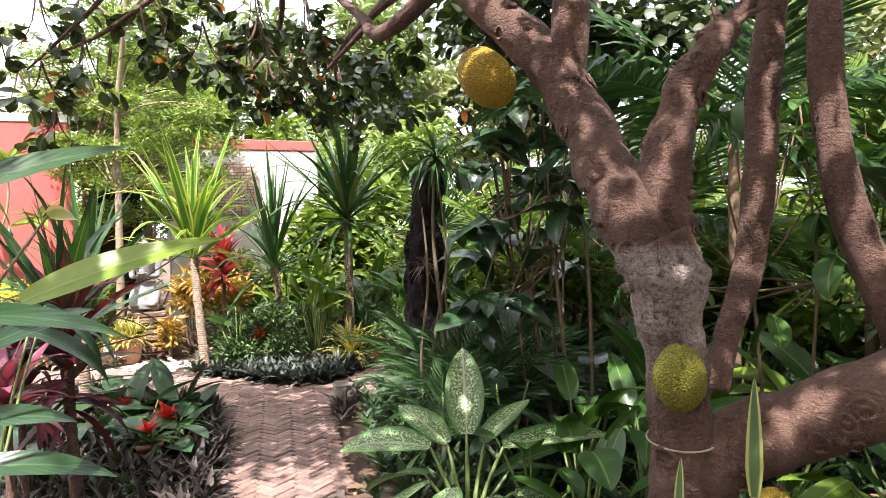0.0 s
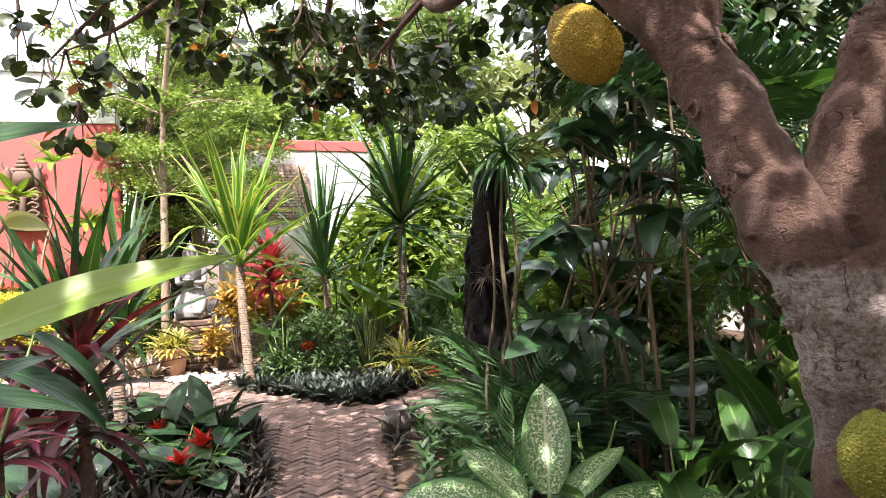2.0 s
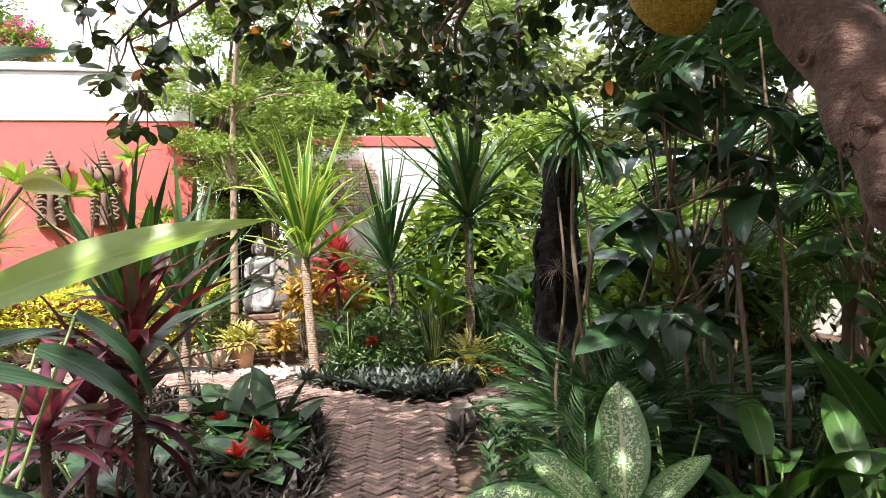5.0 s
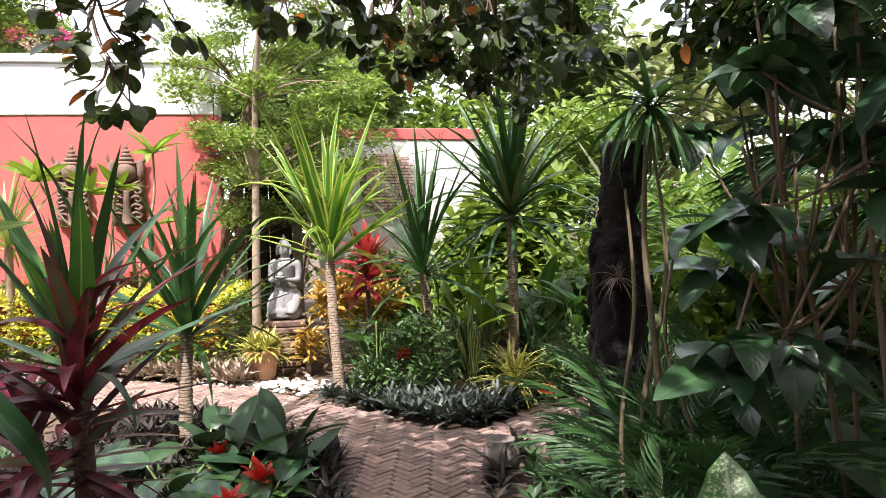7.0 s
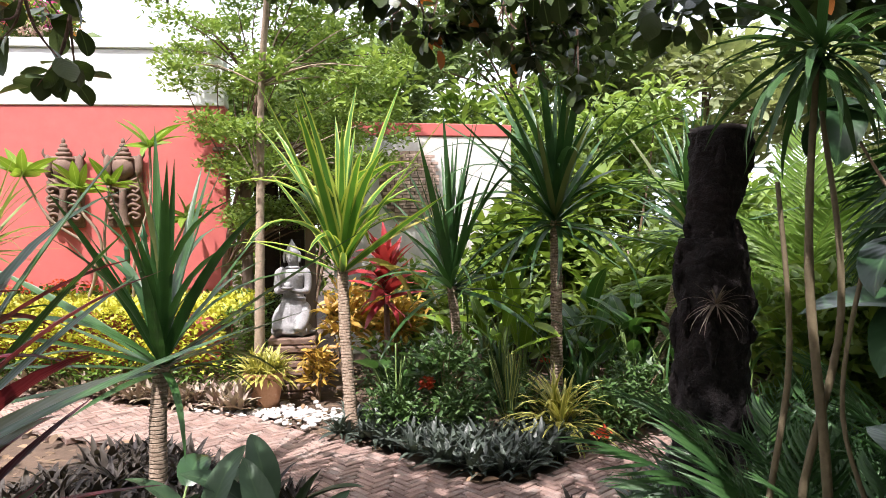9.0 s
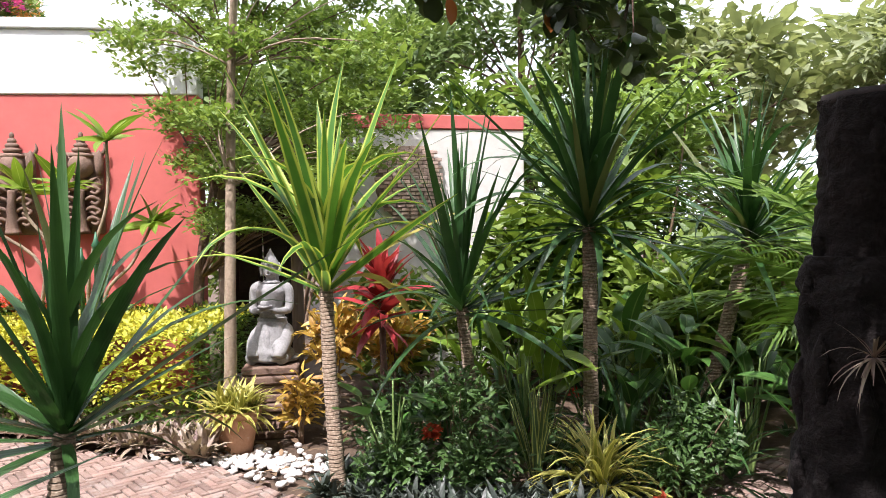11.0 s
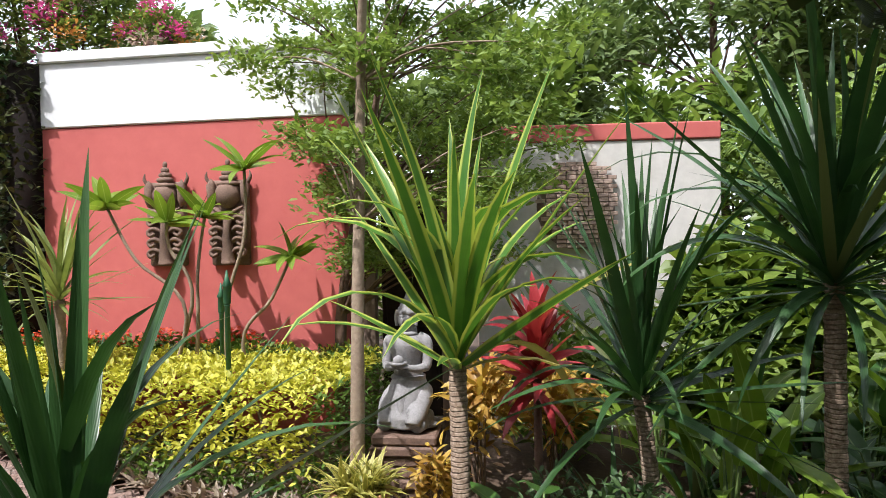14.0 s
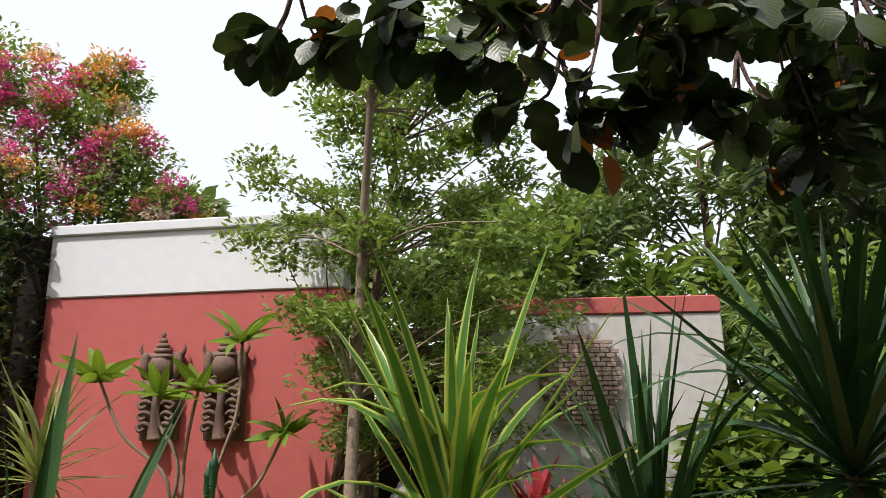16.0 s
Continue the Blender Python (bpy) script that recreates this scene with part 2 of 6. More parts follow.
L_PALEPINK = leaf_mat("pale_bract", (0.75, 0.45, 0.5), (0.85, 0.75, 0.75), 0.5, 0.4, island=True)
L_CANNA = leaf_mat("canna_leaf", (0.014, 0.034, 0.016), (0.045, 0.085, 0.04), 0.46, 0.12, rib=(0.05, 0.09, 0.04), gloss=0.3)
L_SCARLET = leaf_mat("scarlet_bract", (0.45, 0.015, 0.012), (0.72, 0.05, 0.03), 0.4, 0.35)
L_IXORA = leaf_mat("orange_red_petal", (0.55, 0.04, 0.02), (0.75, 0.12, 0.04), 0.5, 0.3, island=True)


# ---- mesh tools ----
UP = Vector((0, 0, 1))


def finish(me, mat, smooth=True):
    me.materials.append(mat)
    if smooth:
        me.polygons.foreach_set("use_smooth", [True] * len(me.polygons))
    me.update()
    return me


def part(name, bm, mat, parent=None, label="", smooth=True):
    me = bpy.data.meshes.new(name)
    bm.to_mesh(me)
    bm.free()
    finish(me, mat, smooth)
    ob = new(name, me)
    ob.parent = parent
    if label:
        ob["label"] = label
    return ob


def thing(name, at, label, category, group="", kind="", turn=0.0):
    ob = new(name)
    ob.matrix_basis = pose(*at, 0, 0, turn)
    return tagged(ob, label, category, group, kind)


def leaf_shape(length, width, droop=40, fold=0.25, n=7, shape="sword", twist=0.0, across=3, stem=0.0):
    """Verts, faces and uvs of one leaf along +Y that bends down by droop degrees; fold lifts its sides."""
    verts, faces, uvs = [], [], []
    y = z = 0.0
    cols = across
    for i in range(n + 1):
        s = i / n
        if shape == "sword":
            w = min(1.0, 0.55 + 2.2 * s) * (1 - s ** 2.6) ** 0.9
        elif shape == "lance":
            w = math.sin(math.pi * min(1, 0.06 + 0.94 * s) ** 0.75) ** 0.8
        elif shape == "heart":
            w = math.sin(math.pi * (0.12 + 0.88 * s) ** 0.62) ** 0.7
        elif shape == "obovate":
            w = math.sin(math.pi * min(0.985, 0.03 + 0.97 * s) ** 1.25) ** 0.6
        else:
            w = math.sin(math.pi * (0.04 + 0.96 * s) ** 0.85) ** 0.65
        w = max(w, 0.02) * width / 2
        a = radians(-droop * s ** 1.2)
        for c in range(cols):
            q = 2 * c / (cols - 1) - 1
            lift = abs(q) * w * fold
            roll = radians(twist * s)
            xx, zz = q * w * math.cos(roll) - lift * math.sin(roll), q * w * math.sin(roll) + lift * math.cos(roll)
            verts.append((xx, y - zz * math.sin(a), z + zz * math.cos(a)))
            uvs.append((c / (cols - 1), s))
        y += math.cos(a) * length / n
        z += math.sin(a) * length / n
    for i in range(n):
        for c in range(cols - 1):
            k = i * cols + c
            faces.append((k, k + 1, k + cols + 1, k + cols))
    return np.array(verts), faces, np.array(uvs)


def mesh_of(name, shape, mat):
    verts, faces, uvs = shape
    me = bpy.data.meshes.new(name)
    me.from_pydata(verts.tolist(), [], faces)
    layer = me.uv_layers.new()
    idx = [k for f in faces for k in f]
    layer.data.foreach_set("uv", uvs[idx].ravel())
    return finish(me, mat)


def joined(name, shapes, mats):
    """Many copies in one: mats is a list of (shape index, Matrix); returns verts, faces, uvs."""
    vs, fs, us, off = [], [], [], 0
    for k, (verts, faces, uvs) in enumerate(shapes):
        ms = np.array([m for i, m in mats if i == k])
        if not len(ms):
            continue
        v = np.einsum("nij,vj->nvi", ms[:, :3, :3], verts) + ms[:, None, :3, 3]
        vs.append(v.reshape(-1, 3))
        us.append(np.tile(uvs, (len(ms), 1)))
        by_size = {}
        for f in faces:
            by_size.setdefault(len(f), []).append(f)
        for f in by_size.values():
            fs.extend((np.array(f)[None] + off + (np.arange(len(ms)) * len(verts))[:, None, None]).reshape(-1, len(f[0])).tolist())
        off += len(ms) * len(verts)
    return np.vstack(vs), fs, np.vstack(us)


def scatter(name, shapes, mats, mat, parent=None, label="", category="", kind=""):
    ob = new(name, mesh_of(name, joined(name, shapes, mats), mat))
    ob.parent = parent
    return tagged(ob, label, category, "", kind)


def aim(at, azimuth, elevation, roll=0.0, size=1.0):
    """The matrix of a leaf that starts at `at` and points by compass and elevation (degrees)."""
    return pose(*at, 0, 0, -azimuth) @ pose(0, 0, 0, elevation, 0, 0) @ pose(0, 0, 0, 0, roll, 0) @ Matrix.Diagonal((size, size, size, 1))


def leaf_part(name, me, parent, m):
    ob = new(name, me)
    ob.parent = parent
    ob.matrix_basis = m
    return ob


def spline(points, radii, steps=6):
    """Smooth points and radii through the given ones."""
    p = [Vector(q) for q in points]
    out = []
    for i in range(len(p) - 1):
        a, b, c, d = p[max(i - 1, 0)], p[i], p[i + 1], p[min(i + 2, len(p) - 1)]
        for k in range(steps):
            s = k / steps
            q = 0.5 * ((2 * b) + (c - a) * s + (2 * a - 5 * b + 4 * c - d) * s * s + (3 * b - a - 3 * c + d) * s ** 3)
            out.append((q, radii[i] * (1 - s) + radii[i + 1] * s))
    out.append((p[-1], radii[-1]))
    return out


def tube(bm, points, radii, sides=12, steps=6, rough=0.0, freq=6.0, ring=0.0, ring_step=0.03):
    """Adds a limb to bm. rough: uneven radius; ring: leaf scars round it."""
    line = spline(points, radii, steps)
    rings = []
    side = None
    for i, (p, r) in enumerate(line):
        t = (line[min(i + 1, len(line) - 1)][0] - line[max(i - 1, 0)][0]).normalized()
        if side is None:
            side = t.orthogonal().normalized()
        side = (side - t * side.dot(t)).normalized()
        up = t.cross(side)
        loop = []
        for k in range(sides):
            a = 2 * math.pi * k / sides
            d = side * math.cos(a) + up * math.sin(a)
            rr = r * (1 + rough * noise.noise((p + d * r) * freq) + 0.5 * rough * noise.noise((p + d * r) * freq * 3.1))
            if ring and i % 2:
                rr *= 1 - ring
            loop.append(bm.verts.new(p + d * rr))
        rings.append(loop)
    for a, b in zip(rings, rings[1:]):
        for k in range(sides):
            bm.faces.new((a[k], a[(k + 1) % sides], b[(k + 1) % sides], b[k]))
    bm.faces.new(rings[0][::-1])
    bm.faces.new(rings[-1])
    return line


def box(bm, lo, hi, bevel=0.0):
    v = [bm.verts.new((x, y, z)) for x in (lo[0], hi[0]) for y in (lo[1], hi[1]) for z in (lo[2], hi[2])]
    fs = [bm.faces.new([v[i] for i in q]) for q in ((0, 1, 3, 2), (4, 6, 7, 5), (0, 4, 5, 1), (2, 3, 7, 6), (0, 2, 6, 4), (1, 5, 7, 3))]
    if bevel:
        es = list({e for f in fs for e in f.edges})
        bmesh.ops.bevel(bm, geom=es, offset=bevel, segments=1, affect="EDGES")
    return v


def lathe(bm, profile, sides=28, at=(0, 0, 0)):
    rings = [[bm.verts.new((at[0] + r * math.cos(2 * math.pi * k / sides), at[1] + r * math.sin(2 * math.pi * k / sides), at[2] + z)) for k in range(sides)] for r, z in profile]
    for a, b in zip(rings, rings[1:]):
        for k in range(sides):
            bm.faces.new((a[k], a[(k + 1) % sides], b[(k + 1) % sides], b[k]))
    bm.faces.new(rings[0][::-1])
    bm.faces.new(rings[-1])


def ball(bm, at, size, turn=0.0, rough=0.0, level=3):
    made = bmesh.ops.create_icosphere(bm, subdivisions=level, radius=1.0)["verts"]
    m = pose(*at, 0, 0, turn) @ Matrix.Diagonal((*size, 1))
    for v in made:
        if rough:
            v.co *= 1 + rough * noise.noise(v.co * 2.5 + Vector(at))
        v.co = m @ v.co


# ---- ground ----
def ground():
    bm = bmesh.new()
    n = 90
    grid = [[None] * (n + 1) for _ in range(n + 1)]
    for i in range(n + 1):
        for j in range(n + 1):
            u, v = 2 * i / n - 1, 2 * j / n - 1
            x, y = -2 + 12 * u + 290 * u ** 7, 6 + 12 * v + 290 * v ** 7
            near = max(0.0, 1 - (abs(x + 2) + abs(y - 6)) / 60)
            grid[i][j] = bm.verts.new((x, y, -0.05 + near * 0.03 * noise.noise(Vector((x, y, 0)) * 1.3)))
    for i in range(n):
        for j in range(n):
            bm.faces.new((grid[i][j], grid[i + 1][j], grid[i + 1][j + 1], grid[i][j + 1]))
    return tagged(part("ground", bm, M_SOIL), "brown garden soil with leaf litter between the beds", "ground", kind="structure")


ground()


def backdrop():
    """Bright hazy sky far behind the garden."""
    mat, t, bsdf, out = nodes_of("hazy_sky")
    glow = t.nodes.new("ShaderNodeEmission")
    cloud_n = add(t, "ShaderNodeTexNoise", Vector=t.nodes.new("ShaderNodeTexCoord").outputs["Object"], Scale=0.02, Detail=3.0)
    t.links.new(mixed(t, cloud_n.outputs[0], (0.80, 0.90, 1.0), (0.95, 0.98, 1.0)), glow.inputs[0])
    glow.inputs[1].default_value = 1.35
    t.links.new(glow.outputs[0], out.inputs[0])
    bm = bmesh.new()
    rows = []
    for j in range(9):
        el = radians(-1 + 62 * j / 8)
        rows.append([bm.verts.new((140 * math.sin(radians(q)) * math.cos(el), 140 * math.cos(radians(q)) * math.cos(el), 140 * math.sin(el))) for q in range(-100, 81, 6)])
    for p, q in zip(rows, rows[1:]):
        for k in range(len(p) - 1):
            bm.faces.new((p[k], q[k], q[k + 1], p[k + 1]))
    tagged(part("backdrop", bm, mat), "bright hazy tropical sky", "sky", kind="structure")


backdrop()


# ---- red wall, white band, gate ----
def wall_run(name, a, b, z0, z1, thick, mat, label, category="wall", kind="structure", proud=0.0):
    """An upright slab from a to b; its face is the line a-b, its thickness lies behind."""
    a, b = Vector((a[0], a[1], 0)), Vector((b[0], b[1], 0))
    d = b - a
    bm = bmesh.new()
    box(bm, (0, -proud, z0), (d.length, thick, z1), 0.012)
    ob = part(name, bm, mat, smooth=False)
    ob.matrix_basis = pose(a.x, a.y, 0, 0, 0, math.degrees(math.atan2(d.y, d.x)))
    return tagged(ob, label, category, kind=kind)


WALL_A, WALL_B = (-8.95, 9.01), (-5.71, 10.34)
wall_run("wall_red", WALL_A, WALL_B, -0.05, 3.30, 0.25, M_RED, "rendered garden wall painted brick red")
wall_run("wall_white_band", WALL_A, WALL_B, 3.302, 4.02, 0.25, M_WHITE, "white painted parapet above the red wall", proud=0.02)
wall_run("wall_coping", WALL_A, WALL_B, 4.022, 4.14, 0.30, M_WHITE, "white moulded coping on the parapet", "coping", proud=0.06)

# Pale slab added to brighten the gaps between shrubs; no known wall stands here.
wall_run("wall_boundary", (2.0, 13.6), (7.4, 4.4), -0.05, 1.7, 0.2, M_PALE, "added pale slab for the bright patches behind the shrubs")

GATE_A, GATE_B = (-4.55, 11.1), (-2.3, 12.3)
wall_run("wall_cement", GATE_A, GATE_B, -0.05, 2.97, 0.22, M_GREY, "bare grey cement wall with stains")
# Red strip added in place of the tiled roof behind this wall.
wall_run("wall_cement_stripe", GATE_A, GATE_B, 2.972, 3.15, 0.24, M_RED, "red strip on the cement wall, in place of a tiled roof behind", proud=0.02)


def gate():
    g = thing("gate", (-5.7, 10.55, 0), "old timber gateway with weathered posts, lintel and dark infill panels", "gate", turn=28)
    for x in (0.12, 0.95):
        bm = bmesh.new()
        box(bm, (x - 0.07, -0.07, -0.05), (x + 0.07, 0.07, 2.5), 0.015)
        part("post", bm, M_WOOD, g, smooth=False)
    bm = bmesh.new()
    box(bm, (-0.1, -0.1, 2.5), (1.25, 0.1, 2.68), 0.015)
    part("lintel", bm, M_WOOD, g, smooth=False)
    # Near-black panels added to stand for the unlit inside of the gateway.
    for k in range(2):
        bm = bmesh.new()
        box(bm, (0.2 + 0.345 * k, 0.30, 0.0), (0.535 + 0.345 * k, 0.36, 2.48), 0.01)
        for z in (0.25, 1.0, 1.75):
            box(bm, (0.25 + 0.345 * k, 0.27, z), (0.485 + 0.345 * k, 0.31, z + 0.55), 0.01)
        part("dark_infill", bm, M_DARK, g, smooth=False)
    for k in range(7):
        bm = bmesh.new()
        box(bm, (-0.25, -0.4 + 0.12 * k, 2.70 + 0.03 * k), (1.4, -0.25 + 0.12 * k, 2.73 + 0.03 * k), 0.005)
        part("roof_board", bm, M_WOOD, g, smooth=False)


gate()


M_PALEBRICK = rough_mat("pale_brick", (0.36, 0.24, 0.19), (0.54, 0.42, 0.35), 14, 0.9, 0.5)


def brick_relief():
    """A bulging field of small bare bricks left unplastered, its outline rounded."""
    at = Vector((-3.62, 11.575, 2.3))
    g = thing("brick_relief", at, "rounded bulging patch of small bare bricks on the cement wall", "wall relief", turn=28)
    bm = bmesh.new()
    box(bm, (0, -0.02, 0), (0.098, 0.03, 0.040), 0.004)
    me = bpy.data.meshes.new("brick")
    bm.to_mesh(me)
    bm.free()
    finish(me, M_PALEBRICK, False)
    rng = random.Random(17)
    for k in range(19):
        z = -0.44 + 0.047 * k
        r = 0.40 * math.sqrt(max(0.04, 1 - (z / 0.50) ** 2)) + rng.uniform(-0.03, 0.03)
        n = max(2, round(2 * r / 0.106))
        for j in range(n):
            x = -n * 0.053 + 0.106 * j + 0.05 * (k % 2)
            bulge = 0.16 * max(0.0, 1 - (x / 0.48) ** 2 - (z / 0.6) ** 2)
            ob = new("brick", me)
            ob.parent = g
            ob.matrix_basis = pose(x, 0.0 - bulge, z, 0, 0, math.degrees(math.atan(0.6 * (x + 0.05))))
    bm = bmesh.new()
    ball(bm, (0, 0.04, 0), (0.42, 0.17, 0.47), level=3)
    part("mortar", bm, M_MORTAR, g)


M_MORTAR = rough_mat("mortar", (0.20, 0.15, 0.12), (0.32, 0.26, 0.22), 14, 0.95, 0.5)
brick_relief()


def guardian(at, turn):
    """A carved guardian head plaque with a tiered crown."""
    bm = bmesh.new()
    box(bm, (-0.22, 0.0, 0.0), (0.22, 0.05, 1.05), 0.02)
    ball(bm, (0, -0.04, 0.86), (0.135, 0.12, 0.16), rough=0.1)
    for k, (r, z) in enumerate(((0.13, 1.0), (0.10, 1.07), (0.075, 1.13), (0.05, 1.19), (0.028, 1.26))):
        ball(bm, (0, -0.03, z), (r, r * 0.8, 0.045), level=2)
    for s in (-1, 1):
        ball(bm, (0.19 * s, -0.03, 0.9), (0.055, 0.05, 0.17), 0, 0.3, 2)
        tube(bm, [(0.2 * s, 0, 1.0), (0.25 * s, -0.02, 1.08), (0.24 * s, -0.02, 1.16)], [0.03, 0.02, 0.004], 6, 3)
        for q in range(4):
            z = 0.12 + 0.13 * q
            tube(bm, [(0.05 * s, -0.06, z + 0.05), (0.12 * s, -0.085, z + 0.09), (0.19 * s, -0.07, z + 0.05), (0.16 * s, -0.085, z), (0.11 * s, -0.08, z + 0.03)], [0.024, 0.026, 0.024, 0.022, 0.016], 7, 4, 0.2)
        tube(bm, [(0.0, -0.07, 0.60), (0.09 * s, -0.09, 0.66), (0.18 * s, -0.07, 0.72)], [0.022, 0.022, 0.012], 7, 4)
        ball(bm, (0.14 * s, -0.03, 0.62), (0.08, 0.06, 0.10), rough=0.3, level=2)
    tube(bm, [(0, -0.07, 0.56), (0, -0.09, 0.4), (0, -0.07, 0.22), (0, -0.06, 0.02)], [0.05, 0.04, 0.055, 0.09], 10, 5, 0.2)
    ob = part("guardian_plaque", bm, M_CARVED)
    ob.matrix_basis = pose(*at, 0, 0, turn) @ Matrix.Diagonal((1.0, 0.9, 0.87, 1))
    return tagged(ob, "carved brown guardian figure plaque hung on the red wall", "carving", "carvings on the red wall")


def statue():
    """Figure kneeling upright on its heels with a bowl held before the chest, one plain mesh."""
    bm = bmesh.new()
    ball(bm, (0, 0.02, 0.035), (0.235, 0.20, 0.05), rough=0.1)
    for s in (-1, 1):
        tube(bm, [(0.075 * s, 0.06, 0.27), (0.105 * s, -0.04, 0.21), (0.105 * s, -0.15, 0.12), (0.105 * s, -0.19, 0.06)], [0.10, 0.095, 0.08, 0.058], 16, 6, 0.08, 12)
        tube(bm, [(0.13 * s, -0.17, 0.06), (0.13 * s, 0.02, 0.06), (0.10 * s, 0.17, 0.06)], [0.062, 0.065, 0.045], 12, 5)
        tube(bm, [(0.09 * s, 0.01, 0.695), (0.142 * s, 0.012, 0.665), (0.16 * s, 0.01, 0.60), (0.165 * s, -0.005, 0.52), (0.16 * s, -0.025, 0.475)], [0.045, 0.05, 0.044, 0.038, 0.036], 14, 6)
        tube(bm, [(0.16 * s, -0.02, 0.475), (0.12 * s, -0.10, 0.47), (0.05 * s, -0.165, 0.485)], [0.037, 0.031, 0.024], 12, 5)
        ball(bm, (0.035 * s, -0.18, 0.49), (0.042, 0.035, 0.016), level=2)
        ball(bm, (0.055 * s, -0.075, 0.605), (0.044, 0.036, 0.042), level=3)
        tube(bm, [(0.07 * s, 0.0, 0.90), (0.082 * s, 0.0, 0.85), (0.078 * s, -0.01, 0.78)], [0.016, 0.02, 0.012], 8, 4)
    tube(bm, [(0, 0.04, 0.20), (0, 0.03, 0.30), (0, 0.015, 0.40), (0, 0.0, 0.47), (0, 0.0, 0.56), (0, 0.0, 0.64), (0, 0.01, 0.70), (0, 0.01, 0.735)], [0.15, 0.15, 0.115, 0.10, 0.122, 0.14, 0.105, 0.045], 22, 6)
    tube(bm, [(0, -0.09, 0.36), (0.01, -0.16, 0.24), (0.02, -0.19, 0.10)], [0.035, 0.04, 0.025], 10, 5, 0.15, 14)
    lathe(bm, [(0.125, 0.365), (0.133, 0.375), (0.133, 0.395), (0.118, 0.405)], 22, (0, 0.015, 0))
    tube(bm, [(0, 0.01, 0.70), (0, 0.0, 0.79)], [0.046, 0.042], 12, 4)
    lathe(bm, [(0.075, 0.725), (0.092, 0.715), (0.06, 0.74)], 18, (0, 0.005, 0))
    ball(bm, (0, -0.012, 0.835), (0.062, 0.072, 0.083))
    ball(bm, (0, -0.082, 0.828), (0.010, 0.014, 0.022), level=2)
    ball(bm, (0, -0.072, 0.795), (0.022, 0.012, 0.008), level=2)
    for s in (-1, 1):
        ball(bm, (0.024 * s, -0.072, 0.845), (0.014, 0.008, 0.006), level=2)
    tube(bm, [(0, 0.05, 0.88), (0, 0.075, 0.80), (0.03, 0.08, 0.70)], [0.045, 0.045, 0.025], 12, 5, 0.1, 18)
    lathe(bm, [(0.066, 0.865), (0.08, 0.872), (0.08, 0.898), (0.068, 0.905), (0.066, 0.922), (0.054, 0.93), (0.05, 0.95), (0.036, 0.958), (0.032, 0.98), (0.016, 1.0), (0.003, 1.03)], 20, (0, 0.005, 0))
    lathe(bm, [(0.025, 0.495), (0.055, 0.505), (0.068, 0.528), (0.06, 0.53)], 20, (0, -0.185, 0))
    ball(bm, (0, -0.185, 0.54), (0.042, 0.042, 0.042), level=2)
    ball(bm, (0, 0.005, 0.645), (0.135, 0.088, 0.085))
    tube(bm, [(0, 0.0, 0.36), (0, -0.03, 0.24), (0, -0.05, 0.10), (0, -0.05, 0.04)], [0.12, 0.155, 0.175, 0.165], 20, 6, 0.1, 14)
    ob = part("statue", bm, M_STONE)
    ob.matrix_basis = pose(-4.02, 8.95, 0.575, 0, 0, 12) @ Matrix.Diagonal((0.98, 0.95, 0.965, 1))
    tagged(ob, "grey stone kneeling figure statue holding a bowl", "statue")
    ped = thing("pedestal", (-4.02, 8.95, 0), "stacked thin brick pedestal under the statue", "pedestal", turn=24)
    for k in range(8):
        w = 0.25 - 0.012 * (k % 3)
        bm = bmesh.new()
        box(bm, (-w, -w, -0.05 + 0.078 * k), (w, w, 0.022 + 0.078 * k), 0.014)
        part("brick_course", bm, M_CARVED, ped, smooth=False)


def on_wall(f, out=0.03):
    d = (Vector(WALL_B) - Vector(WALL_A))
    p = Vector(WALL_A) + d * f
    n = Vector((d.y, -d.x)).normalized()
    return (p.x + n.x * out, p.y + n.y * out)


WALL_TURN = math.degrees(math.atan2(WALL_B[1] - WALL_A[1], WALL_B[0] - WALL_A[0]))
guardian((*on_wall(0.437, 0.055), 1.74), WALL_TURN)
guardian((*on_wall(0.642, 0.055), 1.74), WALL_TURN)
statue()


# ---- plants ----
def rosette(name, label, category, foot, top, radius, metas, n, tall=(85, -20), size=(0.75, 1.1), seed=1, group="", trunk_mat=None, heads=None, spread=0.1, jitter=14):
    """A trunk with a crown of sword leaves: inner ones upright, outer ones hanging."""
    rng = random.Random(seed)
    g = thing(name, foot, label, category, group)
    f, t = Vector(foot), Vector(top)
    if trunk_mat:
        bm = bmesh.new()
        mid = (t - f) * 0.5 + Vector((rng.uniform(-0.03, 0.03), rng.uniform(-0.03, 0.03), 0))
        tube(bm, [(0, 0, -0.08), mid, t - f], [radius * 1.15, radius, radius * 0.95], 12, 22, 0.12, 9, 0.09)
        part("trunk", bm, trunk_mat, g)
    for hd in (heads or [(0, 0, 0)]):
        for k in range(n):
            s = (k + 0.5) / n
            el = tall[0] + (tall[1] - tall[0]) * s ** 1.7 + rng.uniform(-9, 9)
            at = (t - f) + Vector(hd) + Vector((0, 0, spread * (0.5 - s)))
            m = aim(at, k * 137.5 + rng.uniform(-jitter, jitter), el + rng.uniform(-jitter, jitter) * 0.5, rng.uniform(-25, 25), rng.uniform(*size) * (0.8 + 0.2 * math.sin(math.pi * min(1, s * 1.3))))
            leaf_part("leaf", rng.choice(metas), g, m)
    return g


def swords(name, mat, length, width, droops=(12, 30, 55, 85), fold=0.3, n=8):
    return [mesh_of(name, leaf_shape(length * (1 - 0.06 * i), width, d, fold, n, "sword", 12 * (i % 2)), mat) for i, d in enumerate(droops)]


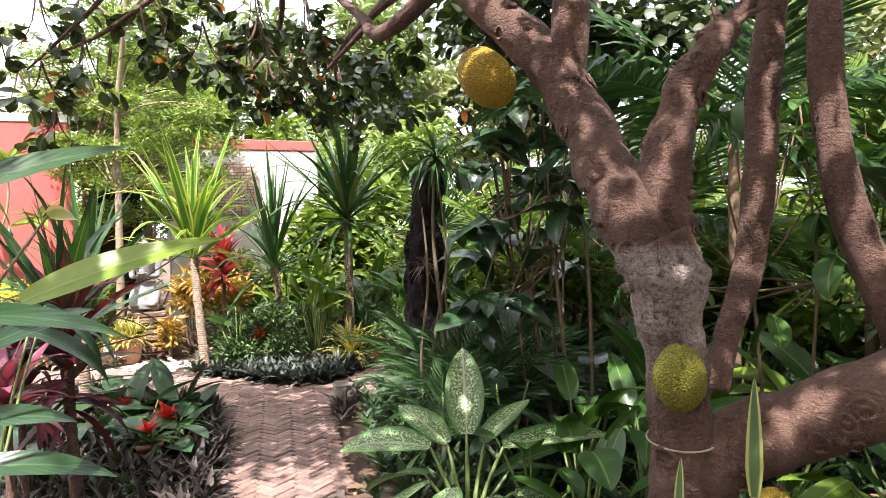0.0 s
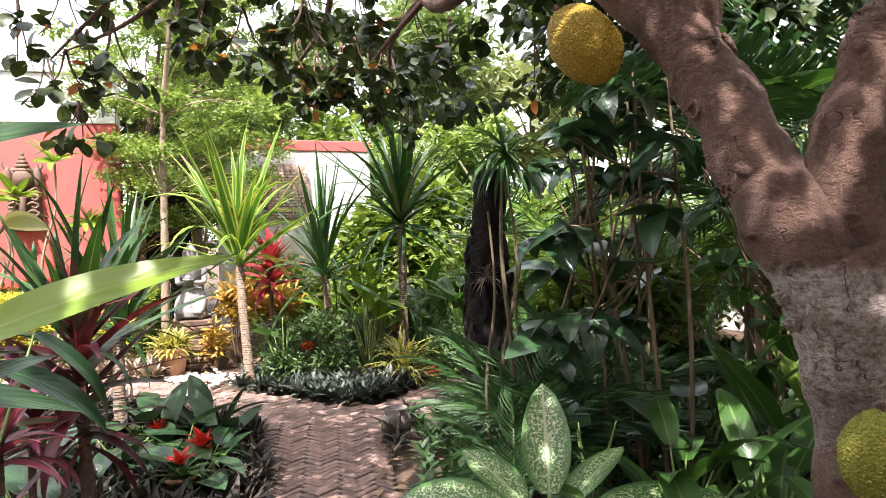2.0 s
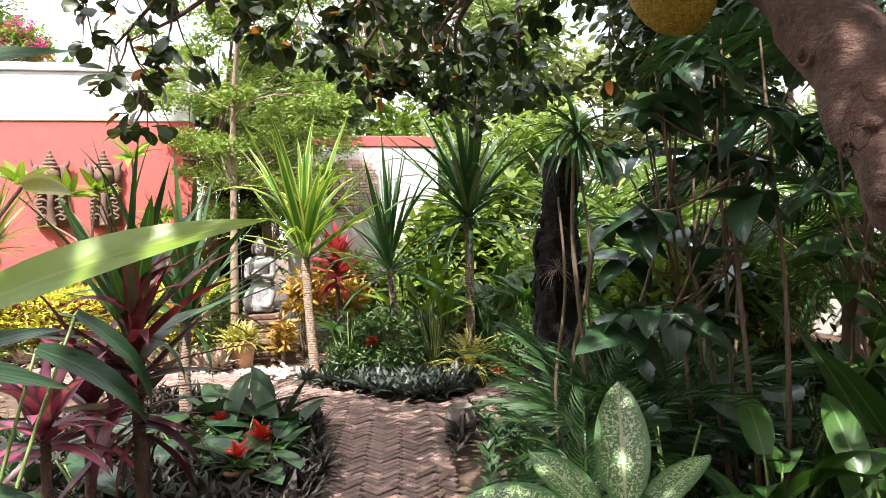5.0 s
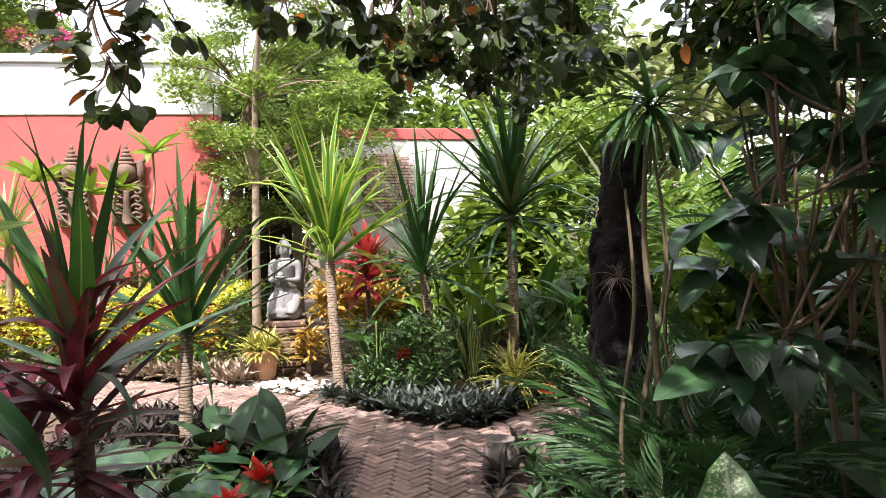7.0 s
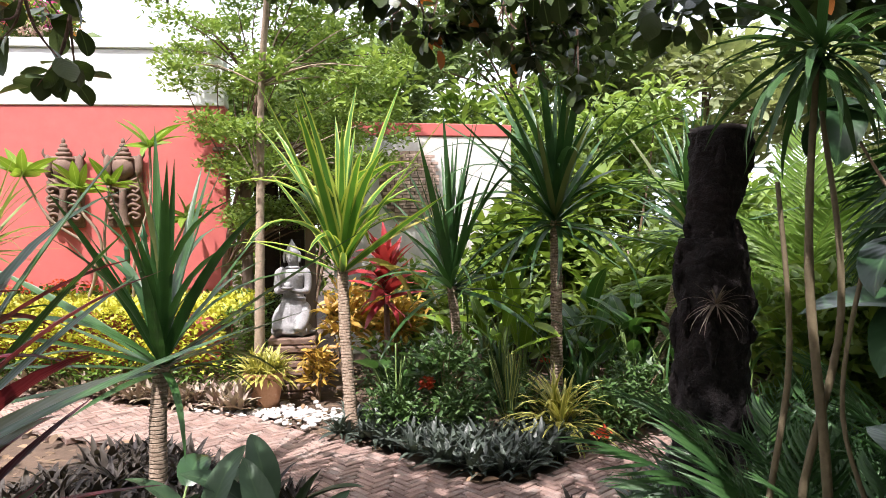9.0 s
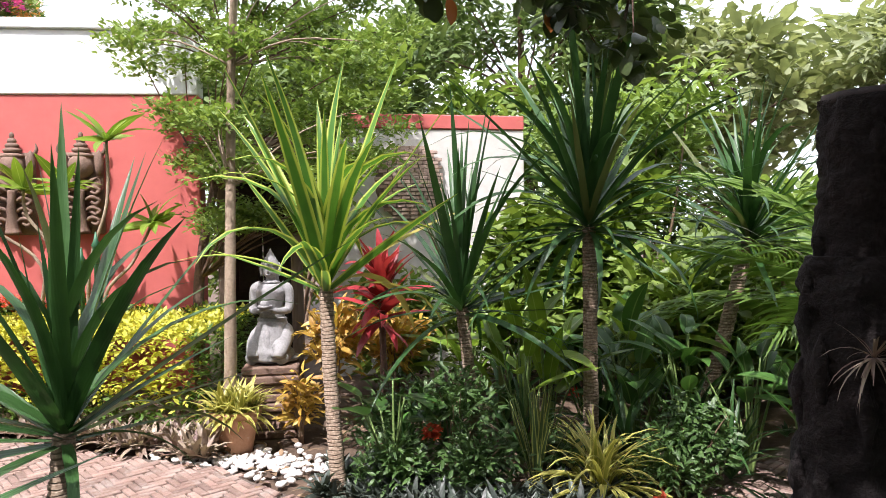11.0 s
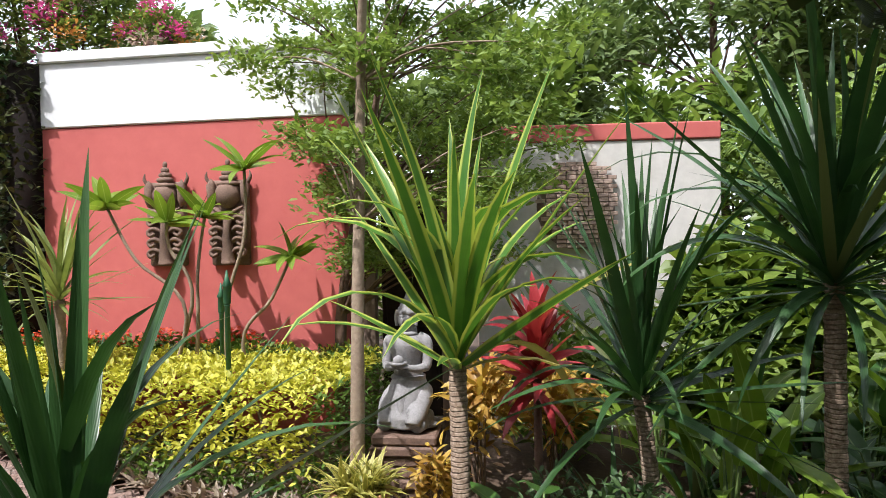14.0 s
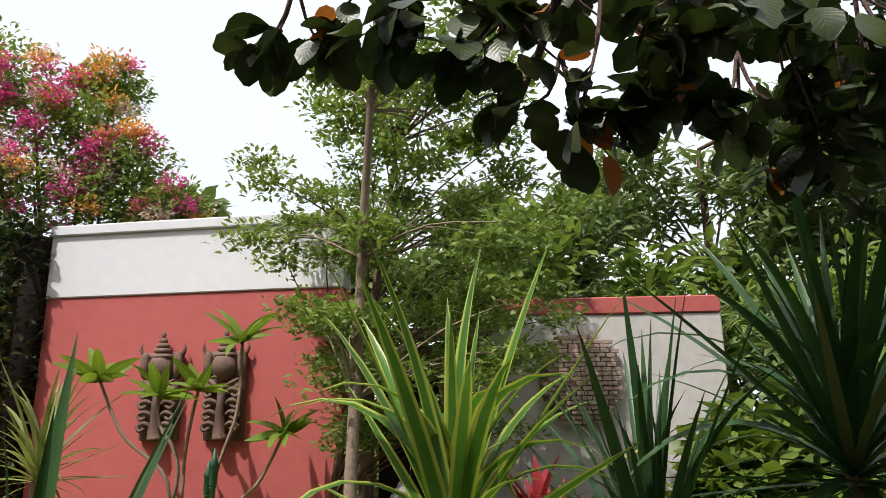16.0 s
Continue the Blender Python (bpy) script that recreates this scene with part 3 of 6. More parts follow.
SW_STRIPE = swords("striped_sword_leaf", L_STRIPE, 1.72, 0.112, (6, 22, 55, 120))
SW_DARK = swords("dark_sword_leaf", L_DRAC, 1.45, 0.065, (5, 18, 48, 105))
SW_BIG = swords("tall_sword_leaf", L_DRAC, 1.72, 0.075, (6, 22, 55, 110))
SW_WIDE = swords("wide_sword_leaf", L_DRAC, 1.55, 0.08, (4, 12, 35, 80))
SW_CORD = swords("cordyline_leaf", L_CORD, 0.74, 0.075, (12, 35, 65, 100), 0.3)
SW_CORDG = swords("bronze_leaf", L_CORDG, 0.6, 0.09, (15, 40, 70, 100), 0.2)

rosette("striped_dracaena", "yellow-striped dracaena on a bare ringed trunk", "dracaena", (-2.74, 7.55, 0), (-2.91, 7.76, 1.33), 0.05, SW_STRIPE, 46, (89, 18), (0.72, 1.08), 3, "dracaenas", M_RINGED)
rosette("dark_dracaena", "dark green dracaena with stiff narrow leaves in the bed", "dracaena", (-1.93, 8.2, 0), (-2.1, 8.22, 1.15), 0.045, SW_DARK, 62, (89, -10), (0.7, 1.1), 4, "dracaenas", M_RINGED)
rosette("tall_dracaena", "tall dark green dracaena with a dense leaf head", "dracaena", (-1.26, 8.55, 0), (-1.25, 8.6, 1.71), 0.055, SW_BIG, 118, (89, -22), (0.55, 1.08), 5, "dracaenas", M_RINGED)
rosette("leaning_dracaena", "leaning dark dracaena with a brown trunk behind the bed", "dracaena", (-0.52, 9.3, 0), (-0.05, 9.6, 1.58), 0.06, SW_BIG, 96, (89, -15), (0.5, 0.95), 6, "dracaenas", M_RINGED)
rosette("low_dracaena", "low dark dracaena on a short trunk beside the path", "dracaena", (-3.18, 5.84, 0), (-3.2, 5.9, 0.88), 0.05, SW_WIDE, 52, (89, -12), (0.55, 1.1), 7, "dracaenas", M_RINGED)
SW_CGREEN = swords("green_cordyline_leaf", L_DRAC, 1.2, 0.085, (8, 25, 60, 100), 0.28) + swords("olive_cordyline_leaf", L_BROAD, 1.05, 0.11, (10, 30), 0.25)
CORD_AT = (-2.12, 3.72, 0.85)
rosette("red_cordyline", "dark red cordyline with drooping leaves beside the path", "cordyline", (CORD_AT[0], CORD_AT[1], 0), (CORD_AT[0], CORD_AT[1], CORD_AT[2] + 0.1), 0.03, SW_CORD + SW_CORDG[:2], 48, (72, -40), (0.6, 1.1), 8, "cordylines", M_BARK, spread=0.6, jitter=50)
rosette("green_cordyline", "upright green and bronze cordyline behind the red one", "cordyline", (CORD_AT[0] - 0.05, CORD_AT[1] + 0.15, 0), (CORD_AT[0] - 0.1, CORD_AT[1] + 0.12, CORD_AT[2] + 0.25), 0.03, SW_CGREEN, 30, (89, 10), (0.55, 1.0), 9, "cordylines", M_BARK, jitter=45)
CRIM = (-2.976, 8.940, 1.102)
SW_CRIM = swords("crimson_leaf", leaf_mat("crimson_cordyline_leaf", (0.17, 0.012, 0.018), (0.46, 0.05, 0.06), 0.4, 0.35), 0.62, 0.12, (15, 30, 50, 80), 0.25)
rosette("crimson_cordyline", "bright crimson cordyline in the middle of the bed", "cordyline", (CRIM[0], CRIM[1], 0), CRIM, 0.03, SW_CRIM, 44, (80, -20), (0.7, 1.1), 10, "cordylines", M_BARK, spread=0.4, jitter=40)


def stalked(name, label, category, foot, metas, stem_mat, plan, seed=1, group="", stem_r=0.008):
    """A clump of stalked leaves; plan: rows of azimuth, stalk elevation, stalk length, leaf elevation, leaf size."""
    rng = random.Random(seed)
    g = thing(name, foot, label, category, group)
    for az, sel, sl, lel, ls in plan:
        a = radians(az)
        d = Vector((math.sin(a) * math.cos(radians(sel)), math.cos(a) * math.cos(radians(sel)), math.sin(radians(sel))))
        tip = d * sl
        bm = bmesh.new()
        tube(bm, [(0, 0, -0.03), d * sl * 0.5 + Vector((0, 0, 0.06 * sl)), tip], [stem_r * 1.5, stem_r * 1.1, stem_r * 0.7], 6, 4)
        part("stem", bm, stem_mat, g)
        leaf_part("leaf", rng.choice(metas), g, aim(tip, az + rng.uniform(-8, 8), lel, rng.uniform(-18, 18), ls))
    return g


def ring_plan(n, seed, stalk=(0.3, 0.5), stalk_el=(50, 80), leaf_el=(-20, 40), size=(0.8, 1.1)):
    rng = random.Random(seed)
    return [(k * 137.5 + rng.uniform(-20, 20), rng.uniform(*stalk_el), rng.uniform(*stalk), rng.uniform(*leaf_el), rng.uniform(*size)) for k in range(n)]


M_STEM = rough_mat("green_stem", (0.10, 0.17, 0.04), (0.22, 0.30, 0.10), 10, 0.5, 0.2)
M_REDSTEM = rough_mat("brown_stem", (0.12, 0.08, 0.05), (0.24, 0.16, 0.1), 10, 0.7, 0.4)


def broads(name, mat, length, width, droops=(15, 35, 60), shape="ovate", fold=0.22, n=8):
    return [mesh_of(name, leaf_shape(length * (1 - 0.07 * i), width, d, fold, n, shape, 10 * (i % 2), 5), mat) for i, d in enumerate(droops)]


BL_DIEF = broads("speckled_leaf", L_DIEF, 0.46, 0.20)
BL_DEEP = broads("glossy_leaf", L_DEEP, 0.38, 0.22, (20, 45, 70), "heart")
BL_BROAD = broads("broad_leaf", L_BROAD, 0.55, 0.17, (20, 40, 70), "lance")
BL_LIME = broads("lime_leaf", L_LIME, 0.5, 0.14, (20, 40, 70), "lance")
BL_ROUND = broads("rounded_leaf", L_BROAD, 0.34, 0.2, (15, 30, 60), "ovate")
BL_BANANA = broads("long_leaf", L_LIME, 0.9, 0.19, (20, 35, 55), "lance", 0.3, 10)

stalked("dumb_cane", "dumb cane with white-speckled leaves beside the brick path", "dumb cane", ((0.074, 3.399, 0.000)), BL_DIEF, M_STEM,
        [(5, 86, 0.55, 62, 1.05), (80, 68, 0.52, 8, 1.25), (-75, 68, 0.52, 8, 1.2), (60, 50, 0.42, -8, 1.1), (-55, 48, 0.40, -10, 1.1), (150, 55, 0.38, -15, 1.0), (200, 60, 0.42, -20, 1.0), (-110, 60, 0.40, -25, 1.05), (110, 50, 0.38, -20, 0.9), (40, 72, 0.5, 25, 0.95), (-40, 72, 0.50, 25, 0.9), (-160, 45, 0.3, -25, 0.9)], 2, stem_r=0.011)

# tree of the place: forked, leaning over the path


def scarred_bark(name, bare):
    """Smooth grey-brown bark with fine wrinkles, dark cracks, knots and a pale scraped patch."""
    m, t, bsdf, out = nodes_of(name)
    obj = t.nodes.new("ShaderNodeTexCoord").outputs["Object"]
    long = add(t, "ShaderNodeMapping", Vector=obj, Scale=(1, 1, 0.45))
    flat = add(t, "ShaderNodeMapping", Vector=obj, Scale=(1, 1, 1.9))
    big = add(t, "ShaderNodeTexNoise", Vector=long.outputs[0], Scale=6.0, Detail=7.0, Roughness=0.65)
    fine = add(t, "ShaderNodeTexNoise", Vector=obj, Scale=70.0, Detail=6.0, Roughness=0.75)
    wrinkle = add(t, "ShaderNodeTexNoise", Vector=flat.outputs[0], Scale=24.0, Detail=5.0, Roughness=0.6, Distortion=0.8)
    warp = add(t, "ShaderNodeTexNoise", Vector=obj, Scale=7.0, Detail=3.0)
    bent = add(t, "ShaderNodeVectorMath")
    bent.operation = "ADD"
    t.links.new(long.outputs[0], bent.inputs[0])
    push = add(t, "ShaderNodeVectorMath")
    push.operation = "SCALE"
    t.links.new(warp.outputs["Color"], push.inputs[0])
    push.inputs["Scale"].default_value = 0.22
    t.links.new(push.outputs[0], bent.inputs[1])
    cell = add(t, "ShaderNodeTexVoronoi", Vector=bent.outputs[0], Scale=6.5)
    cell.feature = "DISTANCE_TO_EDGE"
    crack = maths(t, "MULTIPLY", ramp(t, cell.outputs["Distance"], 0.016, 0.003), ramp(t, warp.outputs[0], 0.56, 0.66))
    knots = add(t, "ShaderNodeTexVoronoi", Vector=bent.outputs[0], Scale=4.2)
    knot = ramp(t, maths(t, "ADD", knots.outputs["Distance"], maths(t, "MULTIPLY", fine.outputs[0], 0.10)), 0.17, 0.11)
    col = mixed(t, ramp(t, big.outputs[0], 0.3, 0.7), (0.085, 0.044, 0.031), (0.225, 0.128, 0.092))
    col = mixed(t, maths(t, "MULTIPLY", ramp(t, fine.outputs[0], 0.48, 0.75), 0.45), col, (0.34, 0.235, 0.185))
    col = mixed(t, maths(t, "MULTIPLY", ramp(t, wrinkle.outputs[0], 0.42, 0.30), 0.35), col, (0.07, 0.038, 0.028))
    z = add(t, "ShaderNodeSeparateXYZ", Vector=obj).outputs[2]
    edge = maths(t, "ADD", z, maths(t, "MULTIPLY", maths(t, "SUBTRACT", big.outputs[0], 0.5), 0.7))
    patch = maths(t, "MULTIPLY", ramp(t, edge, 0.95, 1.30), ramp(t, maths(t, "ADD", z, maths(t, "MULTIPLY", wrinkle.outputs[0], 0.10)), 1.60, 1.575))
    patch = maths(t, "MULTIPLY", patch, ramp(t, maths(t, "ADD", maths(t, "MULTIPLY", fine.outputs[0], 0.6), maths(t, "MULTIPLY", wrinkle.outputs[0], 0.5)), 0.42, 0.62))
    col = mixed(t, maths(t, "MULTIPLY", patch, bare), col, (0.52, 0.48, 0.45))
    col = mixed(t, maths(t, "MULTIPLY", crack, 0.9), col, (0.02, 0.012, 0.009))
    col = mixed(t, maths(t, "MULTIPLY", knot, 0.75), col, (0.045, 0.026, 0.02))
    t.links.new(col, bsdf.inputs["Base Color"])
    bsdf.inputs["Roughness"].default_value = 0.85
    h = maths(t, "ADD", maths(t, "ADD", big.outputs[0], maths(t, "MULTIPLY", fine.outputs[0], 0.35)), maths(t, "MULTIPLY", wrinkle.outputs[0], 0.5))
    h = maths(t, "SUBTRACT", h, maths(t, "ADD", maths(t, "MULTIPLY", crack, 0.7), maths(t, "MULTIPLY", knot, 0.5)))
    bump = add(t, "ShaderNodeBump", Strength=1.0, Distance=0.05, Height=h)
    t.links.new(bump.outputs[0], bsdf.inputs["Normal"])
    return m


M_SCAR = scarred_bark("scarred_bark", 0.75)
M_LIMB = scarred_bark("limb_bark", 0.0)


def jackfruit_tree():
    g = thing("jackfruit_tree", ((0.933, 2.678, 0.000)), "old forked jackfruit tree with brown bark leaning over the path", "tree")
    f = g.matrix_basis.translation.copy()
    L = lambda *p: [Vector(q) - f for q in p]
    bm = bmesh.new()
    lines = []
    lines.append(tube(bm, L((f.x, f.y, -0.15), (0.891, 2.584, 0.620), (0.876, 2.578, 0.954), (0.851, 2.569, 1.219), (0.816, 2.558, 1.438), (0.769, 2.553, 1.568)), [0.17, 0.12, 0.115, 0.13, 0.155, 0.14], 24, 14, 0.22, 6))
    lines.append(tube(bm, L((0.769, 2.558, 1.460), (0.698, 2.585, 1.634), (0.636, 2.693, 1.837), (0.559, 2.844, 2.110), (0.442, 2.984, 2.357), (0.237, 3.144, 2.607), (0.010, 3.355, 2.896), (-0.415, 3.771, 3.337), (-1.074, 4.494, 3.967)), [0.12, 0.125, 0.12, 0.105, 0.10, 0.095, 0.08, 0.06, 0.03], 24, 14, 0.20, 6))
    lines.append(tube(bm, L((0.860, 2.576, 1.392), (0.848, 2.565, 1.608), (0.840, 2.575, 1.865), (0.942, 2.628, 2.149), (1.125, 2.698, 2.379)), [0.10, 0.09, 0.085, 0.075, 0.06], 22, 14, 0.3, 8))
    tube(bm, L((0.529, 2.930, 2.245), (0.551, 2.889, 2.473), (0.559, 2.956, 2.875), (0.477, 3.076, 3.372)), [0.09, 0.075, 0.07, 0.06], 14, 8, 0.12, 5)
    for tip, r in (((1.36, 2.76, 2.60), 0.035), ((1.21, 2.72, 2.50), 0.028), ((1.08, 2.72, 2.47), 0.02), ((1.30, 2.70, 2.47), 0.02)):
        tube(bm, L((0.99, 2.645, 2.20), (1.10, 2.69, 2.36), tip), [0.05, r * 1.3, 0.005], 9, 6, 0.5, 22)
    rng = random.Random(9)

    def scars(mesh, limb_lines, count, big):
        """Old branch scars: lipped rings with a hollow middle, and small warts."""
        for k in range(count):
            line = limb_lines[k % len(limb_lines)]
            i = rng.randrange(3, len(line) - 3)
            p, r = line[i]
            along = (line[i + 1][0] - line[i - 1][0]).normalized()
            q = rng.uniform(0, math.pi)
            d = Vector((math.cos(q), -abs(math.sin(q)), rng.uniform(-0.2, 0.2)))
            d = (d - along * d.dot(along)).normalized()
            w = d.cross(along)
            size = rng.uniform(0.016, big)
            if k % 2:
                ball(mesh, p + d * r * 0.96, (size * 0.9, size * 0.9, size * 0.7), 0, 0.7, 2)
            else:
                c = p + d * r * 0.99
                loop = [c + (along * math.cos(v) * size + w * math.sin(v) * size * 1.25) * rng.uniform(0.9, 1.1) for v in [n * math.pi / 4 for n in range(8)]]
                tube(mesh, loop + loop[:2], [size * 0.30] * 10, 6, 2, 0.4, 30)

    scars(bm, lines, 46, 0.036)
    part("trunk", bm, M_SCAR, g)
    bm = bmesh.new()
    limb = tube(bm, L((0.966, 2.626, 0.647), (1.110, 2.571, 0.752), (1.321, 2.477, 0.874), (1.572, 2.383, 0.987), (1.837, 2.289, 1.121)), [0.16, 0.145, 0.14, 0.15, 0.16], 20, 8, 0.12, 5)
    scars(bm, [limb], 26, 0.034)
    part("low_limb", bm, M_LIMB, g, "thick low horizontal limb")
    bm = bmesh.new()
    tube(bm, L((1.065, 2.698, 0.941), (1.129, 2.737, 1.139), (1.251, 2.800, 1.431), (1.309, 2.816, 1.828), (1.340, 2.851, 2.182), (1.428, 2.903, 2.687), (1.481, 2.978, 3.287)), [0.055, 0.055, 0.062, 0.065, 0.068, 0.062, 0.055], 14, 7, 0.12, 5)
    part("upright_limb", bm, M_LIMB, g)
    bm = bmesh.new()
    tube(bm, L((1.794, 2.587, 1.060), (1.671, 2.598, 1.346), (1.549, 2.610, 1.654), (1.492, 2.624, 1.982), (1.480, 2.638, 2.330), (1.567, 2.769, 3.056)), [0.09, 0.078, 0.072, 0.066, 0.062, 0.05], 14, 7, 0.12, 5)
    part("upright_limb", bm, M_LIMB, g)
    for pts_, rad in ((((0.035, 3.251, 2.804), (-0.239, 3.645, 2.700), (-0.390, 3.947, 2.742), (-0.488, 4.254, 2.933), (-0.723, 4.665, 3.215)), (0.055, 0.045, 0.04, 0.032, 0.02)),
                      (((-0.415, 4.051, 2.837), (-0.635, 4.244, 2.691), (-0.779, 4.440, 2.615)), (0.022, 0.014, 0.006)),
                      (((-0.712, 4.081, 3.615), (-1.641, 4.669, 3.432), (-2.459, 4.951, 3.076), (-3.017, 5.041, 2.910)), (0.04, 0.025, 0.015, 0.006)),
                      (((-1.074, 4.494, 3.967), (-1.3, 5.6, 3.35), (-1.75, 6.4, 3.15), (-2.2, 6.9, 2.95)), (0.03, 0.025, 0.016, 0.006)),
                      (((0.010, 3.355, 2.896), (-0.4, 4.6, 3.1), (-0.9, 5.9, 3.1), (-1.0, 6.6, 2.9)), (0.05, 0.035, 0.02, 0.006)),
                      (((-0.415, 3.771, 3.337), (-1.6, 4.2, 3.5), (-2.3, 4.5, 3.1), (-2.8, 4.6, 2.75)), (0.04, 0.025, 0.016, 0.006))):
        bm = bmesh.new()
        tube(bm, L(*pts_), rad, 8, 6, 0.15, 8)
        part("branch", bm, M_LIMB, g)
    return g


jackfruit_tree()


def fruit(at, size, mat, label, tilt=0):
    bm = bmesh.new()
    made = bmesh.ops.create_icosphere(bm, subdivisions=5, radius=1.0)["verts"]
    for v in made:
        d = noise.voronoi(v.co * 11.0)[0]
        k = 1 + 0.07 * (0.5 - d[0]) + 0.06 * noise.noise(v.co * 1.3)
        v.co = Vector((v.co.x * size[0], v.co.y * size[1], v.co.z * size[2])) * k
    ob = part("jackfruit", bm, mat)
    ob.matrix_basis = pose(*at, 0, tilt, 0)
    bm = bmesh.new()
    tube(bm, [(0, 0, size[2] * 0.93), (0.004, 0, size[2] * 1.02), (0.0, 0.004, size[2] * 1.12)], [0.014, 0.011, 0.012], 8, 4, 0.2, 20)
    part("stalk", bm, M_LIMB, ob, "short brown stalk")
    return tagged(ob, label, "jackfruit", "jackfruits")


fruit((0.198, 2.979, 2.270), (0.112, 0.11, 0.145), M_JACK, "ripe yellow spiny jackfruit hanging under a limb", -38)
fruit((0.810, 2.362, 1.077), (0.092, 0.09, 0.118), M_JACK2, "green spiny jackfruit growing on the trunk")


def old_stump():
    g = thing("dead_trunk", (-0.2, 6.3, 0), "dark rotten standing trunk cut off flat at the top", "dead trunk")
    bm = bmesh.new()
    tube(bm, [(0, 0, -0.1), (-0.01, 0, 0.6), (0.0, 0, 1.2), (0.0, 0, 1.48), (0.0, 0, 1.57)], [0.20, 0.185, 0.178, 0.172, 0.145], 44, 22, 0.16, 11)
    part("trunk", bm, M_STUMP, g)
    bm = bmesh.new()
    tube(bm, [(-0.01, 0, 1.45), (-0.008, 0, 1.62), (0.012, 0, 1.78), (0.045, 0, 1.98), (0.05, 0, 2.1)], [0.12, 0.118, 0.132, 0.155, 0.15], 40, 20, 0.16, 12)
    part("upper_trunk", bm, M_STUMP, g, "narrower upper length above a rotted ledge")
    rng = random.Random(33)
    for k in range(34):
        q, z = rng.uniform(0, 6.28), rng.uniform(0.25, 1.9)
        c, r = (0.0, 0.178) if z < 1.45 else (0.02, 0.13)
        bm = bmesh.new()
        h = rng.uniform(0.10, 0.24)
        x, y = c + r * math.cos(q), r * math.sin(q)
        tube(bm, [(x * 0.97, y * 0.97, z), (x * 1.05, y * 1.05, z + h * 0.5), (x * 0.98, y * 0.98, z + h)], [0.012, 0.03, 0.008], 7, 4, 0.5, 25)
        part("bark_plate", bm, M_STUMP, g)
    bm = bmesh.new()
    tube(bm, [(0.05, 0, 2.09), (0.05, 0, 2.125)], [0.15, 0.135], 24, 2, 0.15, 12)
    part("cut_top", bm, M_DARK, g, "splintered cut top")
    return g


old_stump()

# flower pot and urn
def pot(name, at, prof, mat, label, category="flower pot"):
    bm = bmesh.new()
    lathe(bm, prof, 30)
    ob = part(name, bm, mat)
    ob.matrix_basis = pose(*at)
    return tagged(ob, label, category)


pot("flower_pot", (-3.98, 8.3, -0.04), [(0.12, 0), (0.15, 0.16), (0.17, 0.3), (0.2, 0.31), (0.2, 0.36), (0.17, 0.36), (0.16, 0.31)], M_TERRA, "terracotta flower pot standing on pebbles")
pot("clay_urn", (-0.96, 5.98, -0.03), [(0.085, 0), (0.115, 0.06), (0.125, 0.13), (0.11, 0.20), (0.082, 0.228), (0.095, 0.25), (0.08, 0.252), (0.068, 0.225)], M_URN, "old grey clay urn at the edge of the path", "urn")


# ---- loose foliage ----
def cloud(rng, centre, size, n, flat=0.35, lean=(-30, 60), scale=(0.7, 1.2), kinds=1, hollow=0.5):
    """Leaf matrices in an uneven blob."""
    out = []
    c = Vector(centre)
    for _ in range(n):
        d = Vector((rng.gauss(0, 1), rng.gauss(0, 1), rng.gauss(0, 1))).normalized()
        r = rng.uniform(hollow, 1.0) * (1 + 0.35 * noise.noise(d * 2.0 + c))
        p = c + Vector((d.x * size[0], d.y * size[1], d.z * size[2])) * r
        az = math.degrees(math.atan2(d.x, d.y)) + rng.uniform(-70, 70)
        out.append((rng.randrange(kinds), aim(p, az, rng.uniform(*lean), rng.uniform(-50, 50), rng.uniform(*scale))))
    return out


SMALL = [leaf_shape(0.075, 0.038, 20, 0.2, 2, "ovate"), leaf_shape(0.06, 0.032, 40, 0.2, 2, "ovate")]
HEDGE = [leaf_shape(0.07, 0.035, 20, 0.25, 2, "ovate"), leaf_shape(0.055, 0.03, 45, 0.25, 2, "ovate")]
MANGO = [leaf_shape(0.2, 0.05, 50, 0.2, 3, "lance"), leaf_shape(0.17, 0.045, 75, 0.2, 3, "lance")]
FARLEAF = [leaf_shape(0.22, 0.1, 30, 0.2, 2, "ovate"), leaf_shape(0.18, 0.09, 50, 0.2, 2, "ovate")]
BOAT = [leaf_shape(0.22, 0.045, 40, 0.35, 4, "sword"), leaf_shape(0.19, 0.04, 65, 0.35, 4, "sword"), leaf_shape(0.16, 0.04, 20, 0.35, 4, "sword")]


def tree(name, label, foot, trunk, radius, clumps, shapes, mat, seed, bark=None, scale=(0.7, 1.2), lean=(-30, 60)):
    """A tree: tapered trunk through the given points, a limb to each clump, a crown of many leaves. clumps: centre, size, count."""
    rng = random.Random(seed)
    g = thing(name, foot, label, "tree")
    f = Vector(foot)
    bm = bmesh.new()
    line = [Vector(p) - f for p in trunk]
    tube(bm, line, [radius * (1 - 0.75 * i / (len(line) - 1)) for i in range(len(line))], 12, 8, 0.1, 5)
    for c, size, n in clumps:
        tip = Vector(c) - f
        low = [p for p in line if p.z < tip.z - 0.1] or [line[0]]
        start = max(low, key=lambda p: p.z) + Vector((0, 0, 0.02))
        bend = start.lerp(tip, 0.5) + Vector((rng.uniform(-0.1, 0.1), rng.uniform(-0.1, 0.1), 0.12))
        tube(bm, [start, bend, tip], [radius * 0.2, radius * 0.12, radius * 0.05], 6, 4)
    part("trunk", bm, bark or M_BARK, g)
    mats = []
    for c, size, n in clumps:
        mats += cloud(rng, Vector(c) - f, size, n, lean=lean, scale=scale, kinds=len(shapes), hollow=0.15)
    scatter("crown", shapes, mats, mat, g)
    return g


